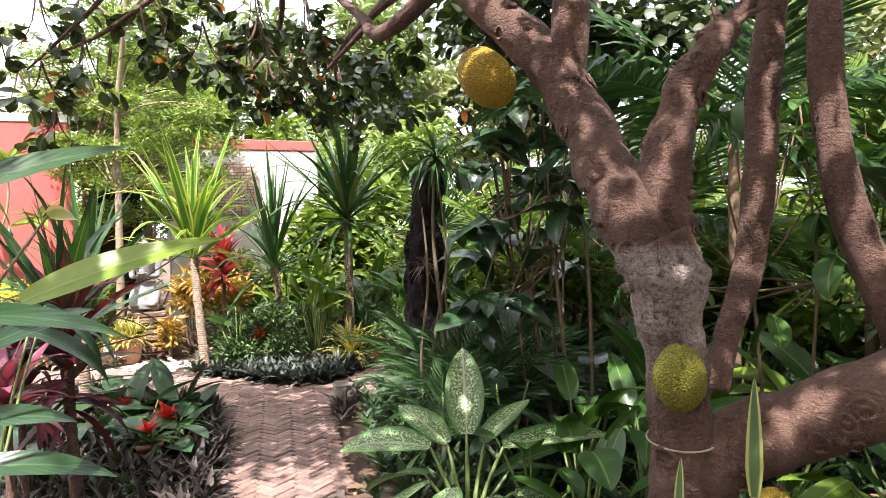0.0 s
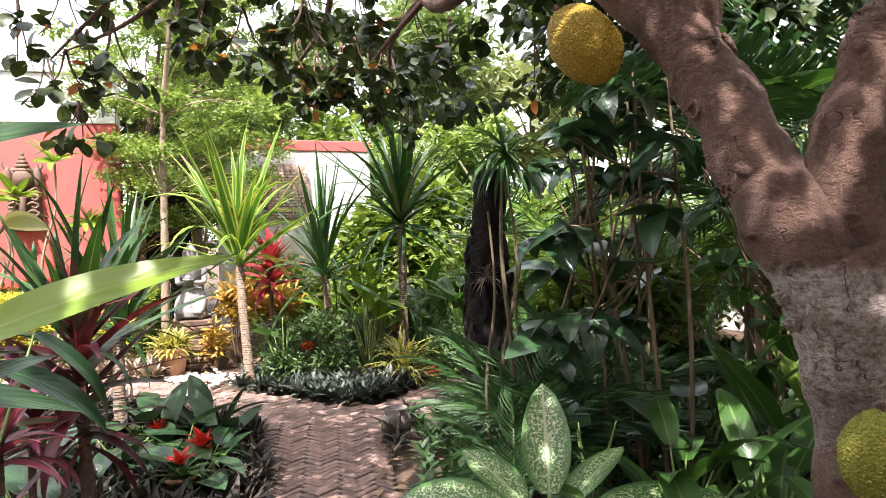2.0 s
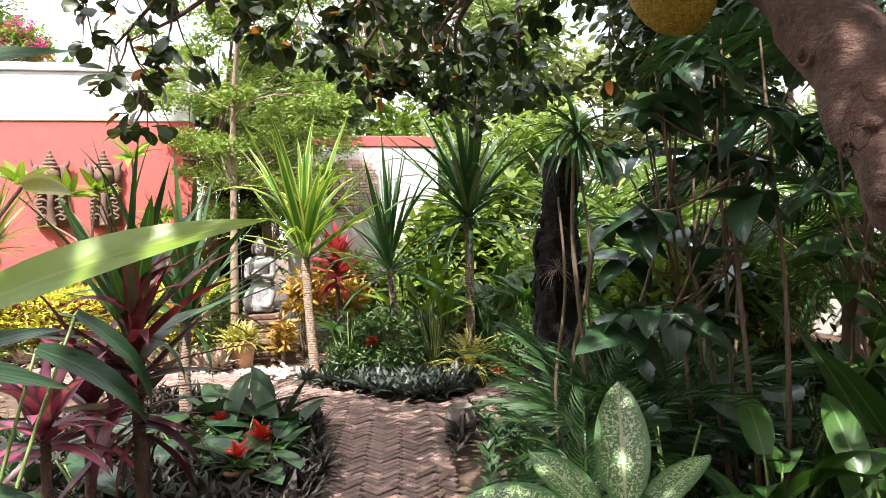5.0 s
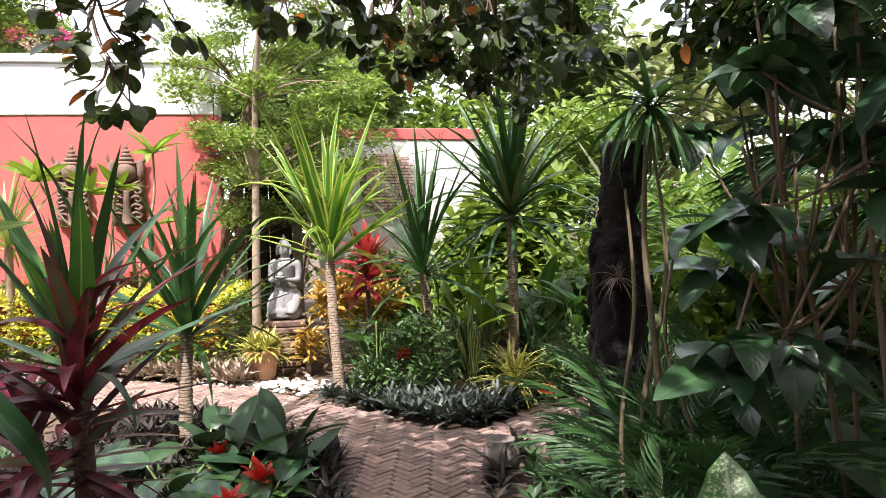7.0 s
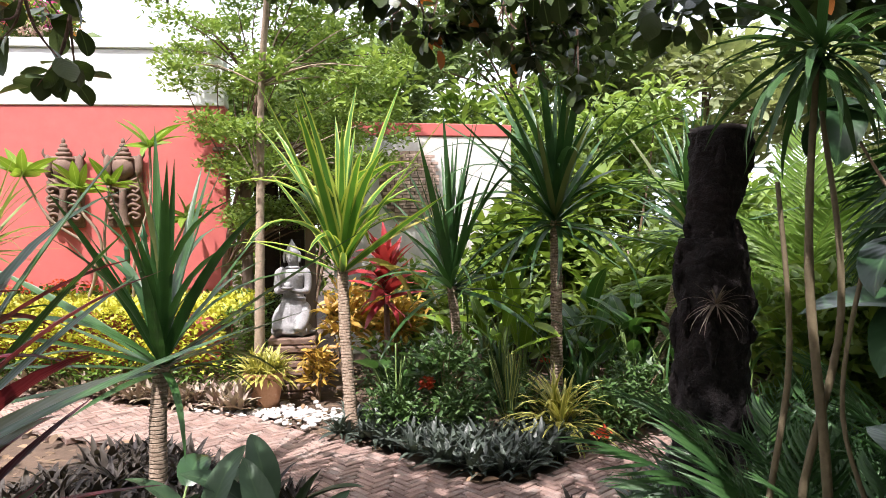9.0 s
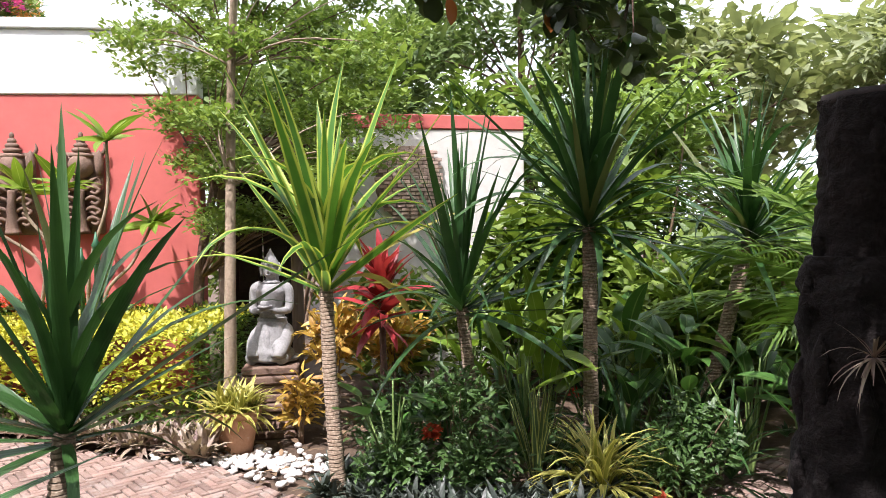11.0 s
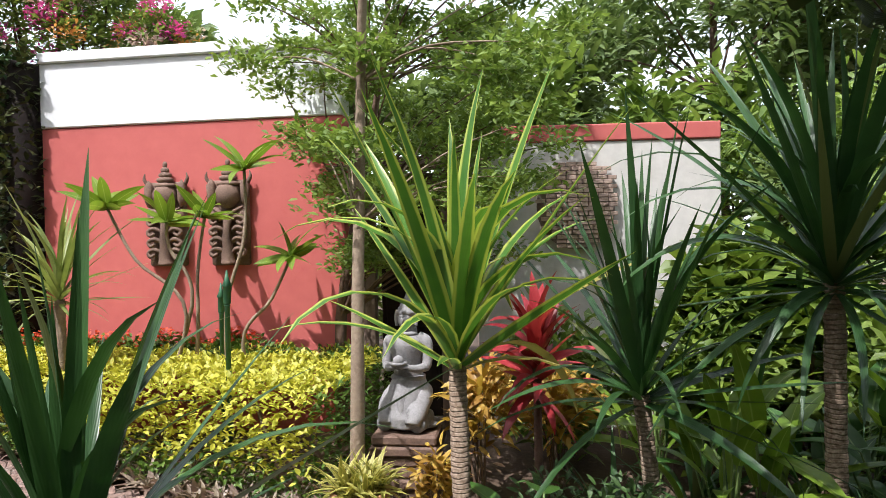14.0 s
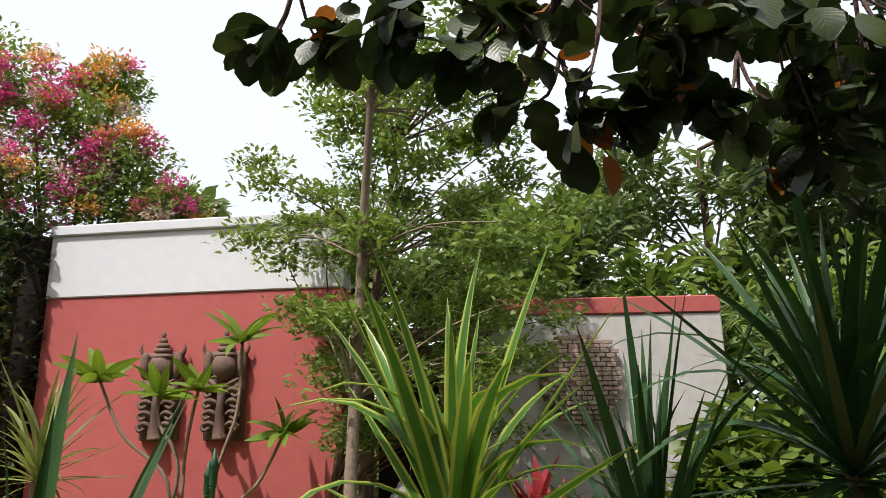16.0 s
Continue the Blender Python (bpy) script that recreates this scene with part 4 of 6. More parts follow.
def tiers(rng, centre, reach, levels, count):
    out = []
    for z, r in levels:
        for k in range(count):
            a = rng.uniform(0, 6.28)
            d = reach * r * rng.uniform(0.25, 1.0)
            out.append(((centre[0] + math.cos(a) * d, centre[1] + math.sin(a) * d, z + rng.uniform(-0.12, 0.12)), (0.30, 0.30, 0.15), 210))
    return out


POLE = [(-4.17, 8.5, -0.05), (-4.126, 8.488, 1.128), (-4.121, 8.527, 2.073), (-4.118, 8.577, 3.067), (-3.875, 8.338, 4.062), (-3.799, 8.287, 4.630), (-3.718, 8.192, 5.368)]
rng_t = random.Random(11)
tree("slender_tree", "slender pale-trunked tree with small leaves in flat tiers", POLE[0], POLE, 0.055, tiers(rng_t, (-4.0, 9.0), 1.35, ((2.3, 0.6), (2.7, 0.8), (3.3, 1.0), (4.2, 1.0), (4.75, 0.9)), 8), SMALL, L_TREE, 12, M_PALEBARK)
tree("bushy_tree", "dense small-leaved tree beside the gate", (-5.6, 10.1, 0), [(-5.6, 10.1, -0.05), (-5.55, 10.05, 1.2), (-5.3, 10.0, 2.2), (-5.0, 10.0, 3.4), (-4.8, 10.0, 4.6)], 0.07, tiers(rng_t, (-4.6, 10.15), 1.65, ((1.9, 0.5), (2.4, 0.75), (2.9, 0.85), (3.4, 0.95), (3.9, 1.0), (4.4, 1.0), (4.9, 0.8), (5.4, 0.5)), 15), SMALL, L_TREE, 13)


# Distance haze is put into the colour: a paler, greyer copy of far_leaf.
L_HAZE = leaf_mat("hazed_far_leaf", (0.16, 0.20, 0.09), (0.34, 0.38, 0.20), 0.55, 0.45, island=True)


def far_tree(at, h, r, seed, shapes=MANGO, mat=L_FAR, n=380):
    rng = random.Random(seed)
    cl = []
    for k in range(26):
        a, d = rng.uniform(0, 6.28), r * math.sqrt(rng.random())
        cl.append(((at[0] + math.cos(a) * d, at[1] + math.sin(a) * d, h * rng.uniform(0.38, 1.0)), (r * 0.36, r * 0.36, h * 0.11), n))
    tree("garden_tree", "broad leafy tree standing around the garden", (at[0], at[1], 0), [(at[0], at[1], -0.1), (at[0] + 0.1, at[1], h * 0.3), (at[0], at[1] + 0.1, h * 0.6), (at[0], at[1], h * 0.9)], 0.16, cl, shapes, mat, seed, scale=(1.1, 2.1))


# The tree at (5, 2) and the last four are unseen, added for shade.
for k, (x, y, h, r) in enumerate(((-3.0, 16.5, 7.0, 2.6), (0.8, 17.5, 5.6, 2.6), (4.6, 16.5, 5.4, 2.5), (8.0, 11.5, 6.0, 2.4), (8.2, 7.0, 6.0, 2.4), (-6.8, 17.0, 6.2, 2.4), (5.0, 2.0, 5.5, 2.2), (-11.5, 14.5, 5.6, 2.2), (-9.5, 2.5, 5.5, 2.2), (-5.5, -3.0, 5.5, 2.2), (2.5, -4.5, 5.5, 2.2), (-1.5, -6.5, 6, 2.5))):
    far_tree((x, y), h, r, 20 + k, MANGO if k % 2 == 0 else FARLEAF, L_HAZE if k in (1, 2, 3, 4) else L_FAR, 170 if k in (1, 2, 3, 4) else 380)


# ---- hedge ----
def hedge():
    rng = random.Random(40)
    g = thing("golden_hedge", (-6.3, 9.0, 0), "clipped hedge with golden yellow leaves in front of the wall", "hedge", kind="stuff")
    a, b, c, d = Vector((-4.45, 8.35)), Vector((-9.2, 8.0)), Vector((-9.4, 8.8)), Vector((-5.0, 10.3))
    top, side = [], []
    for k in range(15000):
        u, v = rng.random(), rng.random() ** 0.8
        q = a.lerp(b, u).lerp(d.lerp(c, u), v)
        bumpy = 0.07 * noise.noise(Vector((q.x, q.y, 0)) * 3.0)
        p = (q.x + 6.3, q.y - 9.0, 0.88 + bumpy + rng.uniform(-0.09, 0.03))
        (side if v > 0.7 and rng.random() < 0.55 else top).append((rng.randrange(2), aim(p, rng.uniform(0, 360), rng.uniform(-10, 70), rng.uniform(-40, 40), rng.uniform(0.8, 1.3))))
    for k in range(6000):
        u, z = rng.random(), rng.random()
        q = a.lerp(b, u)
        p = (q.x + 6.3 + rng.uniform(-0.1, 0.1), q.y - 9.0 + rng.uniform(-0.12, 0.15) - 0.08 * noise.noise(Vector((q.x, z, 3)) * 3), 0.1 + 0.8 * z)
        (top if z > 0.16 + 0.3 * rng.random() else side).append((rng.randrange(2), aim(p, 180 + rng.uniform(-80, 80), rng.uniform(-30, 60), rng.uniform(-40, 40), rng.uniform(0.8, 1.3))))
    for k in range(1500):
        q = a.lerp(d, rng.random())
        p = (q.x + 6.3 + rng.uniform(-0.1, 0.1), q.y - 9.0, rng.uniform(0.1, 0.9))
        side.append((rng.randrange(2), aim(p, 90 + rng.uniform(-80, 80), rng.uniform(-30, 60), 0, rng.uniform(0.8, 1.3))))
    scatter("golden_leaves", HEDGE, top, L_HEDGE, g)
    scatter("green_leaves", HEDGE, side, L_HEDGED, g)


hedge()


# ---- ground cover ----
def carpet(name, label, inside, area, n, shapes, mat, seed, per=9, size=(0.7, 1.2), low=(5, 75), h=0.03):
    rng = random.Random(seed)
    mats = []
    x0, y0, x1, y1 = area
    for _ in range(n):
        x, y = rng.uniform(x0, x1), rng.uniform(y0, y1)
        if not inside(x, y):
            continue
        s, turn = rng.uniform(*size), rng.uniform(0, 360)
        for k in range(per):
            mats.append((rng.randrange(len(shapes)), aim((x, y, h), turn + k * 137.5, low[0] + (low[1] - low[0]) * (1 - k / per) + rng.uniform(-12, 12), rng.uniform(-20, 20), s * rng.uniform(0.8, 1.15))))
    return scatter(name, shapes, mats, mat, None, label, "ground cover", "stuff")


LEGS = [[(0.05, -4.0, 0.45), (-0.15, 0.0, 0.42), (-0.5, 2.0, 0.40), (-1.03, 4.0, 0.37), (-1.28, 5.1, 0.40), (-1.6, 6.2, 0.5)],
        [(-1.65, 6.25, 0.5), (-2.5, 6.75, 0.5), (-4.0, 7.4, 0.5), (-6.0, 7.6, 0.5), (-9.5, 7.5, 0.5)],
        [(-1.6, 6.3, 0.45), (-1.0, 6.75, 0.30), (-0.5, 7.8, 0.28), (0.3, 9.0, 0.3)]]


def path_depth(x, y):
    """How far inside the paving a place lies; negative outside."""
    best = -9.0
    for leg in LEGS:
        for (ax, ay, aw), (bx, by, bw) in zip(leg, leg[1:]):
            dx, dy = bx - ax, by - ay
            s = max(0, min(1, ((x - ax) * dx + (y - ay) * dy) / (dx * dx + dy * dy)))
            best = max(best, aw + (bw - aw) * s - math.hypot(x - ax - s * dx, y - ay - s * dy))
    return best


carpet("boat_lily_bed", "dark green and purple boat lilies edging the bed", lambda x, y: -0.75 < path_depth(x, y) < -0.05 and x > -2.9, (-2.9, 6.6, 0.2, 8.0), 700, BOAT, L_RHOEO, 50, size=(0.7, 1.15))
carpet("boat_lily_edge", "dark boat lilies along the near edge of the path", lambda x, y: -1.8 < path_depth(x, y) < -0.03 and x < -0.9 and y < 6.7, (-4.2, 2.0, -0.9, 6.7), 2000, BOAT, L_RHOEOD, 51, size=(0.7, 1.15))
carpet("pink_boat_lilies", "pinkish variegated boat lilies in front of the hedge", lambda x, y: path_depth(x, y) < -0.02, (-8.5, 7.8, -4.0, 8.4), 420, BOAT, L_RHOEOP, 52, size=(0.9, 1.3))
carpet("leaf_litter", "dry fallen leaves on the soil", lambda x, y: path_depth(x, y) < 0.1, (-7, 1.0, 4, 10), 2600, [leaf_shape(0.11, 0.05, 25, 0.2, 3, "ovate")], L_LITTER, 53, per=1, low=(-5, 15), h=0.0)


# ---- canopy of the jackfruit tree ----
CAN = [mesh_of("canopy_leaf", leaf_shape(0.128, 0.09, d, 0.18, 6, "obovate"), L_CANOPY) for d in (10, 30, 55)]
CAN_S = [leaf_shape(0.128, 0.09, d, 0.18, 4, "obovate") for d in (10, 35, 60)]
DEADL = mesh_of("dying_leaf", leaf_shape(0.12, 0.07, 30, 0.2, 5, "ovate"), L_DEAD)


def canopy():
    """Hanging sprays of broad leaves over the path."""
    rng = random.Random(70)
    g = thing("jackfruit_canopy", (-1.2, 5.5, 0), "overhanging canopy of dark broad jackfruit leaves with a few orange ones", "tree canopy")
    f = Vector((-1.2, 5.5, 0))
    sprays = [((-2.792, 4.745, 2.991), 0.30, 12), ((-2.527, 4.853, 3.131), 0.32, 14), ((-2.643, 4.733, 2.672), 0.22, 10), ((-2.168, 4.957, 3.191), 0.34, 16), ((-1.752, 5.060, 3.210), 0.36, 18), ((-2.010, 5.049, 2.966), 0.25, 9),
              ((-1.434, 5.259, 3.131), 0.36, 20), ((-1.574, 5.545, 2.804), 0.26, 14), ((-1.104, 5.562, 3.159), 0.36, 20), ((-1.041, 5.648, 2.810), 0.25, 14), ((-0.708, 5.657, 2.988), 0.34, 18), ((-0.416, 5.448, 2.752), 0.30, 16), ((-0.173, 5.264, 3.096), 0.32, 16),
              ((-3.078, 4.955, 2.619), 0.22, 9), ((-2.816, 4.918, 2.337), 0.16, 8), ((-2.453, 6.104, 3.089), 0.16, 10), ((-2.253, 6.164, 3.090), 0.20, 12), ((-2.039, 6.240, 3.059), 0.22, 14), ((-1.894, 6.356, 2.951), 0.22, 16), ((-1.802, 6.516, 2.788), 0.18, 12), ((-1.645, 6.457, 2.908), 0.24, 16),
              ((-1.443, 6.562, 2.963), 0.26, 16), ((-1.261, 6.794, 2.950), 0.26, 15), ((-1.242, 6.983, 2.737), 0.16, 9), ((-1.049, 6.934, 2.900), 0.26, 14), ((-0.930, 7.179, 2.699), 0.26, 12), ((-2.906, 4.475, 2.828), 0.22, 10), ((-2.649, 4.514, 2.520), 0.2, 10), ((-2.439, 4.661, 2.708), 0.22, 10), ((-2.526, 4.427, 2.267), 0.14, 6), ((-2.113, 4.830, 2.901), 0.24, 12), ((-1.775, 5.097, 2.878), 0.24, 14), ((-1.405, 5.270, 2.934), 0.26, 16), ((-1.559, 6.703, 2.852), 0.2, 14), ((-1.379, 6.933, 2.841), 0.2, 13), ((-1.114, 6.804, 3.014), 0.24, 16), ((-1.038, 7.037, 2.764), 0.24, 15), ((-1.211, 7.136, 2.686), 0.16, 9), ((-1.571, 6.513, 3.082), 0.22, 15), ((-1.343, 6.645, 3.093), 0.22, 16), ((-1.774, 6.399, 3.055), 0.2, 13), ((0.540, 5.529, 2.780), 0.2, 10), ((0.189, 5.665, 2.729), 0.2, 10)]
    rest, count = [], 0
    for c, r, n in sprays:
        c = Vector(c) - f
        bm = bmesh.new()
        tips = []
        for k in range(max(3, n // 4)):
            d = Vector((rng.gauss(0, 1), rng.gauss(0, 1), rng.gauss(-0.2, 0.6))).normalized() * r * rng.uniform(0.7, 1.1)
            tube(bm, [c + Vector((0, 0, r * 1.3)), c + d * 0.3 + Vector((0, 0, r * 0.5)), c + d], [0.008, 0.005, 0.002], 5, 3)
            tips.append(d)
        part("twig", bm, M_BARK, g)
        for k in range(n * 2):
            d = rng.choice(tips) * rng.uniform(0.35, 1.05)
            at = c + d + Vector((rng.gauss(0, 0.035), rng.gauss(0, 0.035), 0.35 * r * (1 - d.length / r)))
            m = aim(at, math.degrees(math.atan2(d.x, d.y)) + rng.uniform(-75, 75), rng.uniform(-65, 20), rng.uniform(-35, 35), rng.uniform(0.75, 1.1))
            if rng.random() < 0.045:
                leaf_part("leaf", DEADL, g, m)
            elif count < 290 and (at + f).y > 5.0:
                count += 1
                leaf_part("leaf", rng.choice(CAN), g, m)
            else:
                rest.append((rng.randrange(3), m))
    # upper crown, above the view: clumps added and gapped to shade what lies below
    for k in range(112):
        c = Vector((rng.uniform(-2.3, 3.4), rng.uniform(-1.5, 6.5), rng.uniform(4.3, 5.4))) - f
        if (c.x + f.x < -0.9 and c.y + f.y > 5.3) or (c.x + f.x > 1.7 and c.y + f.y > 1.0) or (c.x + f.x < -1.6 and c.y + f.y > 3.6):
            continue
        rest += cloud(rng, c, (0.6, 0.6, 0.3), 95, lean=(-60, 20), kinds=3, hollow=0.1)
    # Rows from z 3.9 up: unseen clumps added to block sun; the rest show.
    for x0, x1, y0, y1, z0, count in ((-1.6, -0.4, 6.2, 7.2, 4.7, 8), (0.1, 3.2, -0.8, 2.4, 4.5, 34), (-4.2, -1.3, 0.6, 4.0, 4.7, 20), (1.4, 3.4, 4.4, 6.2, 3.9, 7), (0.35, 1.8, 6.3, 7.6, 2.75, 14), (0.2, 2.7, 5.5, 6.6, 3.15, 22)):
        for k in range(count):
            c = Vector((rng.uniform(x0, x1), rng.uniform(y0, y1), rng.uniform(z0, z0 + 0.8))) - f
            rest += cloud(rng, c, (0.55, 0.55, 0.3), 90, lean=(-60, 20), kinds=3, hollow=0.1)
    for c in ((-1.308, 7.439, 3.545), (-1.034, 7.849, 3.520), (-1.169, 8.058, 3.335), (-0.876, 7.769, 3.283), (-1.478, 7.302, 3.675), (-0.957, 8.488, 3.105), (-1.730, 7.037, 3.656), (-1.962, 6.785, 3.634), (-0.339, 5.840, 2.599)):
        rest += cloud(rng, Vector(c) - f, (0.3, 0.3, 0.22), 60, lean=(-70, 10), kinds=3, hollow=0.1)
    scatter("foliage", CAN_S, rest, leaf_mat("jackfruit_leaf_far", (0.018, 0.036, 0.010), (0.065, 0.095, 0.024), 0.40, 0.2, island=True), g, kind="stuff")


canopy()


# ---- beside the path: foreground leaves ----
def arching(name, label, category, foot, leaves, stem_mat, shape="lance", fold=0.25, group="", roll=0.0):
    """A plant whose leaves run from a given base to a given tip; rows: base, tip, width, sag, material."""
    g = thing(name, foot, label, category, group)
    f = Vector(foot)
    for a, b, w, sag, mat in leaves:
        a, b = Vector(a) - f, Vector(b) - f
        d = b - a
        ln = d.length * (1 + sag / 400)
        me = mesh_of("leaf", leaf_shape(ln, w, sag, fold, 12, shape, 8, 5), mat)
        az, el = math.degrees(math.atan2(d.x, d.y)), math.degrees(math.asin(max(-1, min(1, d.z / d.length))))
        leaf_part("leaf", me, g, aim(a, az, el + sag * 0.42, roll))
        bm = bmesh.new()
        tube(bm, [(0, 0, -0.05), a * 0.45 + Vector((0, 0, 0.1 * a.z)), a], [0.010, 0.007, 0.004], 7, 5)
        part("stem", bm, stem_mat, g)
    return g


arching("ginger_plant", "tall ginger plant with long green leaves arching over the path edge", "ginger plant", (-1.95, 1.55, 0), [
    ((-1.239, 1.945, 1.450), (-0.711, 2.120, 1.576), 0.11, 22, L_LIME), ((-1.139, 1.499, 1.733), (-0.811, 1.755, 1.843), 0.075, 20, L_DEEP), ((-1.105, 1.389, 1.483), (-0.805, 1.684, 1.319), 0.065, 40, L_DEEP),
    ((-1.124, 1.483, 1.356), (-0.977, 1.985, 1.361), 0.05, 35, L_DEEP), ((-1.253, 1.602, 1.807), (-1.144, 1.795, 1.638), 0.09, 60, L_LIME), ((-1.286, 2.180, 1.703), (-1.235, 2.286, 1.673), 0.07, 50, L_YEL)], M_REDSTEM, roll=50)
arching("low_ginger", "low ginger plant with grey-green arching leaves", "ginger plant", (-1.75, 2.3, 0), [
    ((-1.591, 2.539, 1.279), (-1.396, 2.654, 0.998), 0.09, 60, L_DEEP), ((-1.700, 2.830, 1.340), (-1.575, 2.934, 0.914), 0.08, 70, L_DEEP), ((-1.365, 1.873, 1.118), (-1.137, 1.971, 1.048), 0.08, 50, L_DEEP), ((-1.296, 1.769, 1.025), (-0.989, 1.866, 0.901), 0.08, 50, L_DEEP)], M_STEM, roll=40)

SW_PINK = swords("pink_leaf", leaf_mat("pink_cordyline_leaf", (0.22, 0.02, 0.07), (0.45, 0.10, 0.17), 0.4, 0.3, edge=(0.10, 0.05, 0.05)), 0.45, 0.085, (20, 40, 60, 80), 0.25)
PK = (-2.030, 3.051, 0.862)
rosette("pink_cordyline", "pink-leaved cordyline low beside the path", "cordyline", (PK[0], PK[1], 0), PK, 0.02, SW_PINK, 22, (70, -10), (0.7, 1.1), 71, "cordylines", M_BARK, spread=0.15)
PK2 = (-2.415, 3.770, 0.954)
rosette("pink_cordyline", "pink-leaved cordyline low beside the path", "cordyline", (PK2[0], PK2[1], 0), (PK2[0], PK2[1], 0.75), 0.02, SW_PINK + SW_CORD, 30, (75, -30), (0.7, 1.1), 72, "cordylines", M_BARK, spread=0.3)


def bromeliad(at, s, seed, label="red-centred bromeliad in a small clay pot beside the path"):
    rng = random.Random(seed)
    g = thing("bromeliad", (at[0], at[1], 0), label, "bromeliad", "bromeliads")
    bm = bmesh.new()
    lathe(bm, [(0.06, -0.03), (0.085, 0.13), (0.095, 0.13), (0.095, 0.16), (0.08, 0.16), (0.07, 0.13)], 20)
    part("pot", bm, M_TERRA, g)
    for k in range(20):
        leaf_part("leaf", BROM_G[k % 2], g, aim((0, 0, 0.15), k * 137.5, rng.uniform(5, 50), rng.uniform(-15, 15), s * rng.uniform(0.8, 1.1)))
    for k in range(13):
        leaf_part("bract", BROM_R, g, aim((0, 0, 0.22), k * 137.5, 25 + 4.5 * k, 0, s * rng.uniform(0.8, 1.1)))
    return g


BROM_G = [mesh_of("bromeliad_leaf", leaf_shape(0.24, 0.04, d, 0.3, 6, "sword"), L_BROAD) for d in (35, 60)]
BROM_R = mesh_of("bromeliad_bract", leaf_shape(0.11, 0.04, 30, 0.3, 5, "ovate"), L_SCARLET)
bromeliad((-2.12, 4.98), 1.45, 73)
bromeliad((-2.12, 4.66), 1.15, 74)
bromeliad((-2.62, 5.35), 1.0, 76)

BL_DARKR = broads("dark_rounded_leaf", L_DEEP, 0.36, 0.19, (15, 30, 60), "ovate") + broads("green_rounded_leaf", L_CANNA, 0.34, 0.17, (20,), "ovate")
for k, (x, y, s, n) in enumerate(((-3.3, 5.0, 1.0, 7), (-2.9, 4.3, 1.1, 8), (-2.35, 5.15, 1.0, 8), (-2.05, 4.75, 0.9, 7), (-2.7, 5.0, 1.0, 7), (-2.9, 5.6, 1.0, 7))):
    stalked("canna_clump", "clump of broad glossy green leaves beside the path", "broad-leaf plant", (x, y, 0), BL_DARKR, M_STEM, ring_plan(n, 75 + k, (0.15, 0.35), (45, 80), (-10, 45), (0.75 * s, 1.15 * s)), 75 + k, "broad-leaf clumps")

BL_CANNA = broads("canna_leaf", L_CANNA, 0.56, 0.20, (12, 25, 50), "ovate", 0.18, 10)
for k, (x, y, s) in enumerate(((-2.42, 5.72, 1.0), (-2.62, 5.45, 1.0), (-2.18, 5.42, 0.85))):
    stalked("canna", "canna with large upright grey-green leaves at the path corner", "canna", (x, y, 0), BL_CANNA, M_STEM, [(75 + 35 * k, 60, 0.14, 42, s), (-40 + 60 * k, 80, 0.18, 74, 0.9 * s), (170 - 70 * k, 60, 0.16, 30, 0.8 * s), (-120 + 30 * k, 65, 0.2, 50, 0.9 * s)], 330 + k, "cannas")

CARPET2 = [leaf_shape(0.12, 0.035, 40, 0.3, 3, "lance"), leaf_shape(0.10, 0.03, 60, 0.3, 3, "lance")]
L_UNDER = leaf_mat("low_shrub_leaf", (0.02, 0.05, 0.018), (0.06, 0.12, 0.04), 0.45, 0.2, island=True)
carpet("low_undergrowth", "low dark green undergrowth under the trees", lambda x, y: path_depth(x, y) < -0.5 and y < 5.6, (-5.5, 0.8, -1.0, 5.6), 1500, CARPET2, L_UNDER, 80, per=8, size=(0.9, 1.6), low=(20, 80), h=0.02)
carpet("low_undergrowth", "low dark green undergrowth under the trees", lambda x, y: path_depth(x, y) < -0.15, (-0.8, 1.0, 4.5, 9.5), 2600, CARPET2, L_UNDER, 81, per=8, size=(0.9, 1.8), low=(20, 80), h=0.02)


# ---- beside the path: the dark side ----
def palm_frond(length, n, leaflet, droop, mat, seed):
    """One feather leaf: an arched rib with two rows of leaflets."""
    rng = random.Random(seed)
    pts_ = []
    y = z = 0.0
    for i in range(11):
        a = radians(-droop * (i / 10) ** 1.3)
        pts_.append(Vector((0, y, z)))
        y, z = y + math.cos(a) * length / 10, z + math.sin(a) * length / 10
    rib = leaf_shape(length, 0.018, droop, 0.4, 10, "sword")
    shapes, mats = [leaf_shape(leaflet, leaflet * 0.055, 55, 0.3, 4, "lance"), leaf_shape(leaflet, leaflet * 0.055, 85, 0.3, 4, "lance"), rib], [(2, Matrix.Identity(4))]
    for k in range(n):
        s = 0.14 + 0.85 * k / n
        i = min(9, int(s * 10))
        p = pts_[i].lerp(pts_[i + 1], s * 10 - i)
        size = math.sin(math.pi * (0.12 + 0.8 * s)) ** 0.7
        el = -droop * s ** 1.3
        for side in (-1, 1):
            mats.append((k % 2, aim(p, side * (62 - 28 * s) + rng.uniform(-6, 6), el * 0.5 + rng.uniform(-6, 14), side * 25, size)))
    return mesh_of("frond", joined("frond", shapes, mats), mat)


FR_LOW = [palm_frond(0.95, 26, 0.32, d, L_PALM, 90 + i) for i, d in enumerate((45, 70, 90))]
FR_BIG = [palm_frond(2.3, 50, 0.62, d, L_PALM, 94 + i) for i, d in enumerate((40, 65, 85))]
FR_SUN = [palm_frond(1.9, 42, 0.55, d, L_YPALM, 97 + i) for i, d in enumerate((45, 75))]


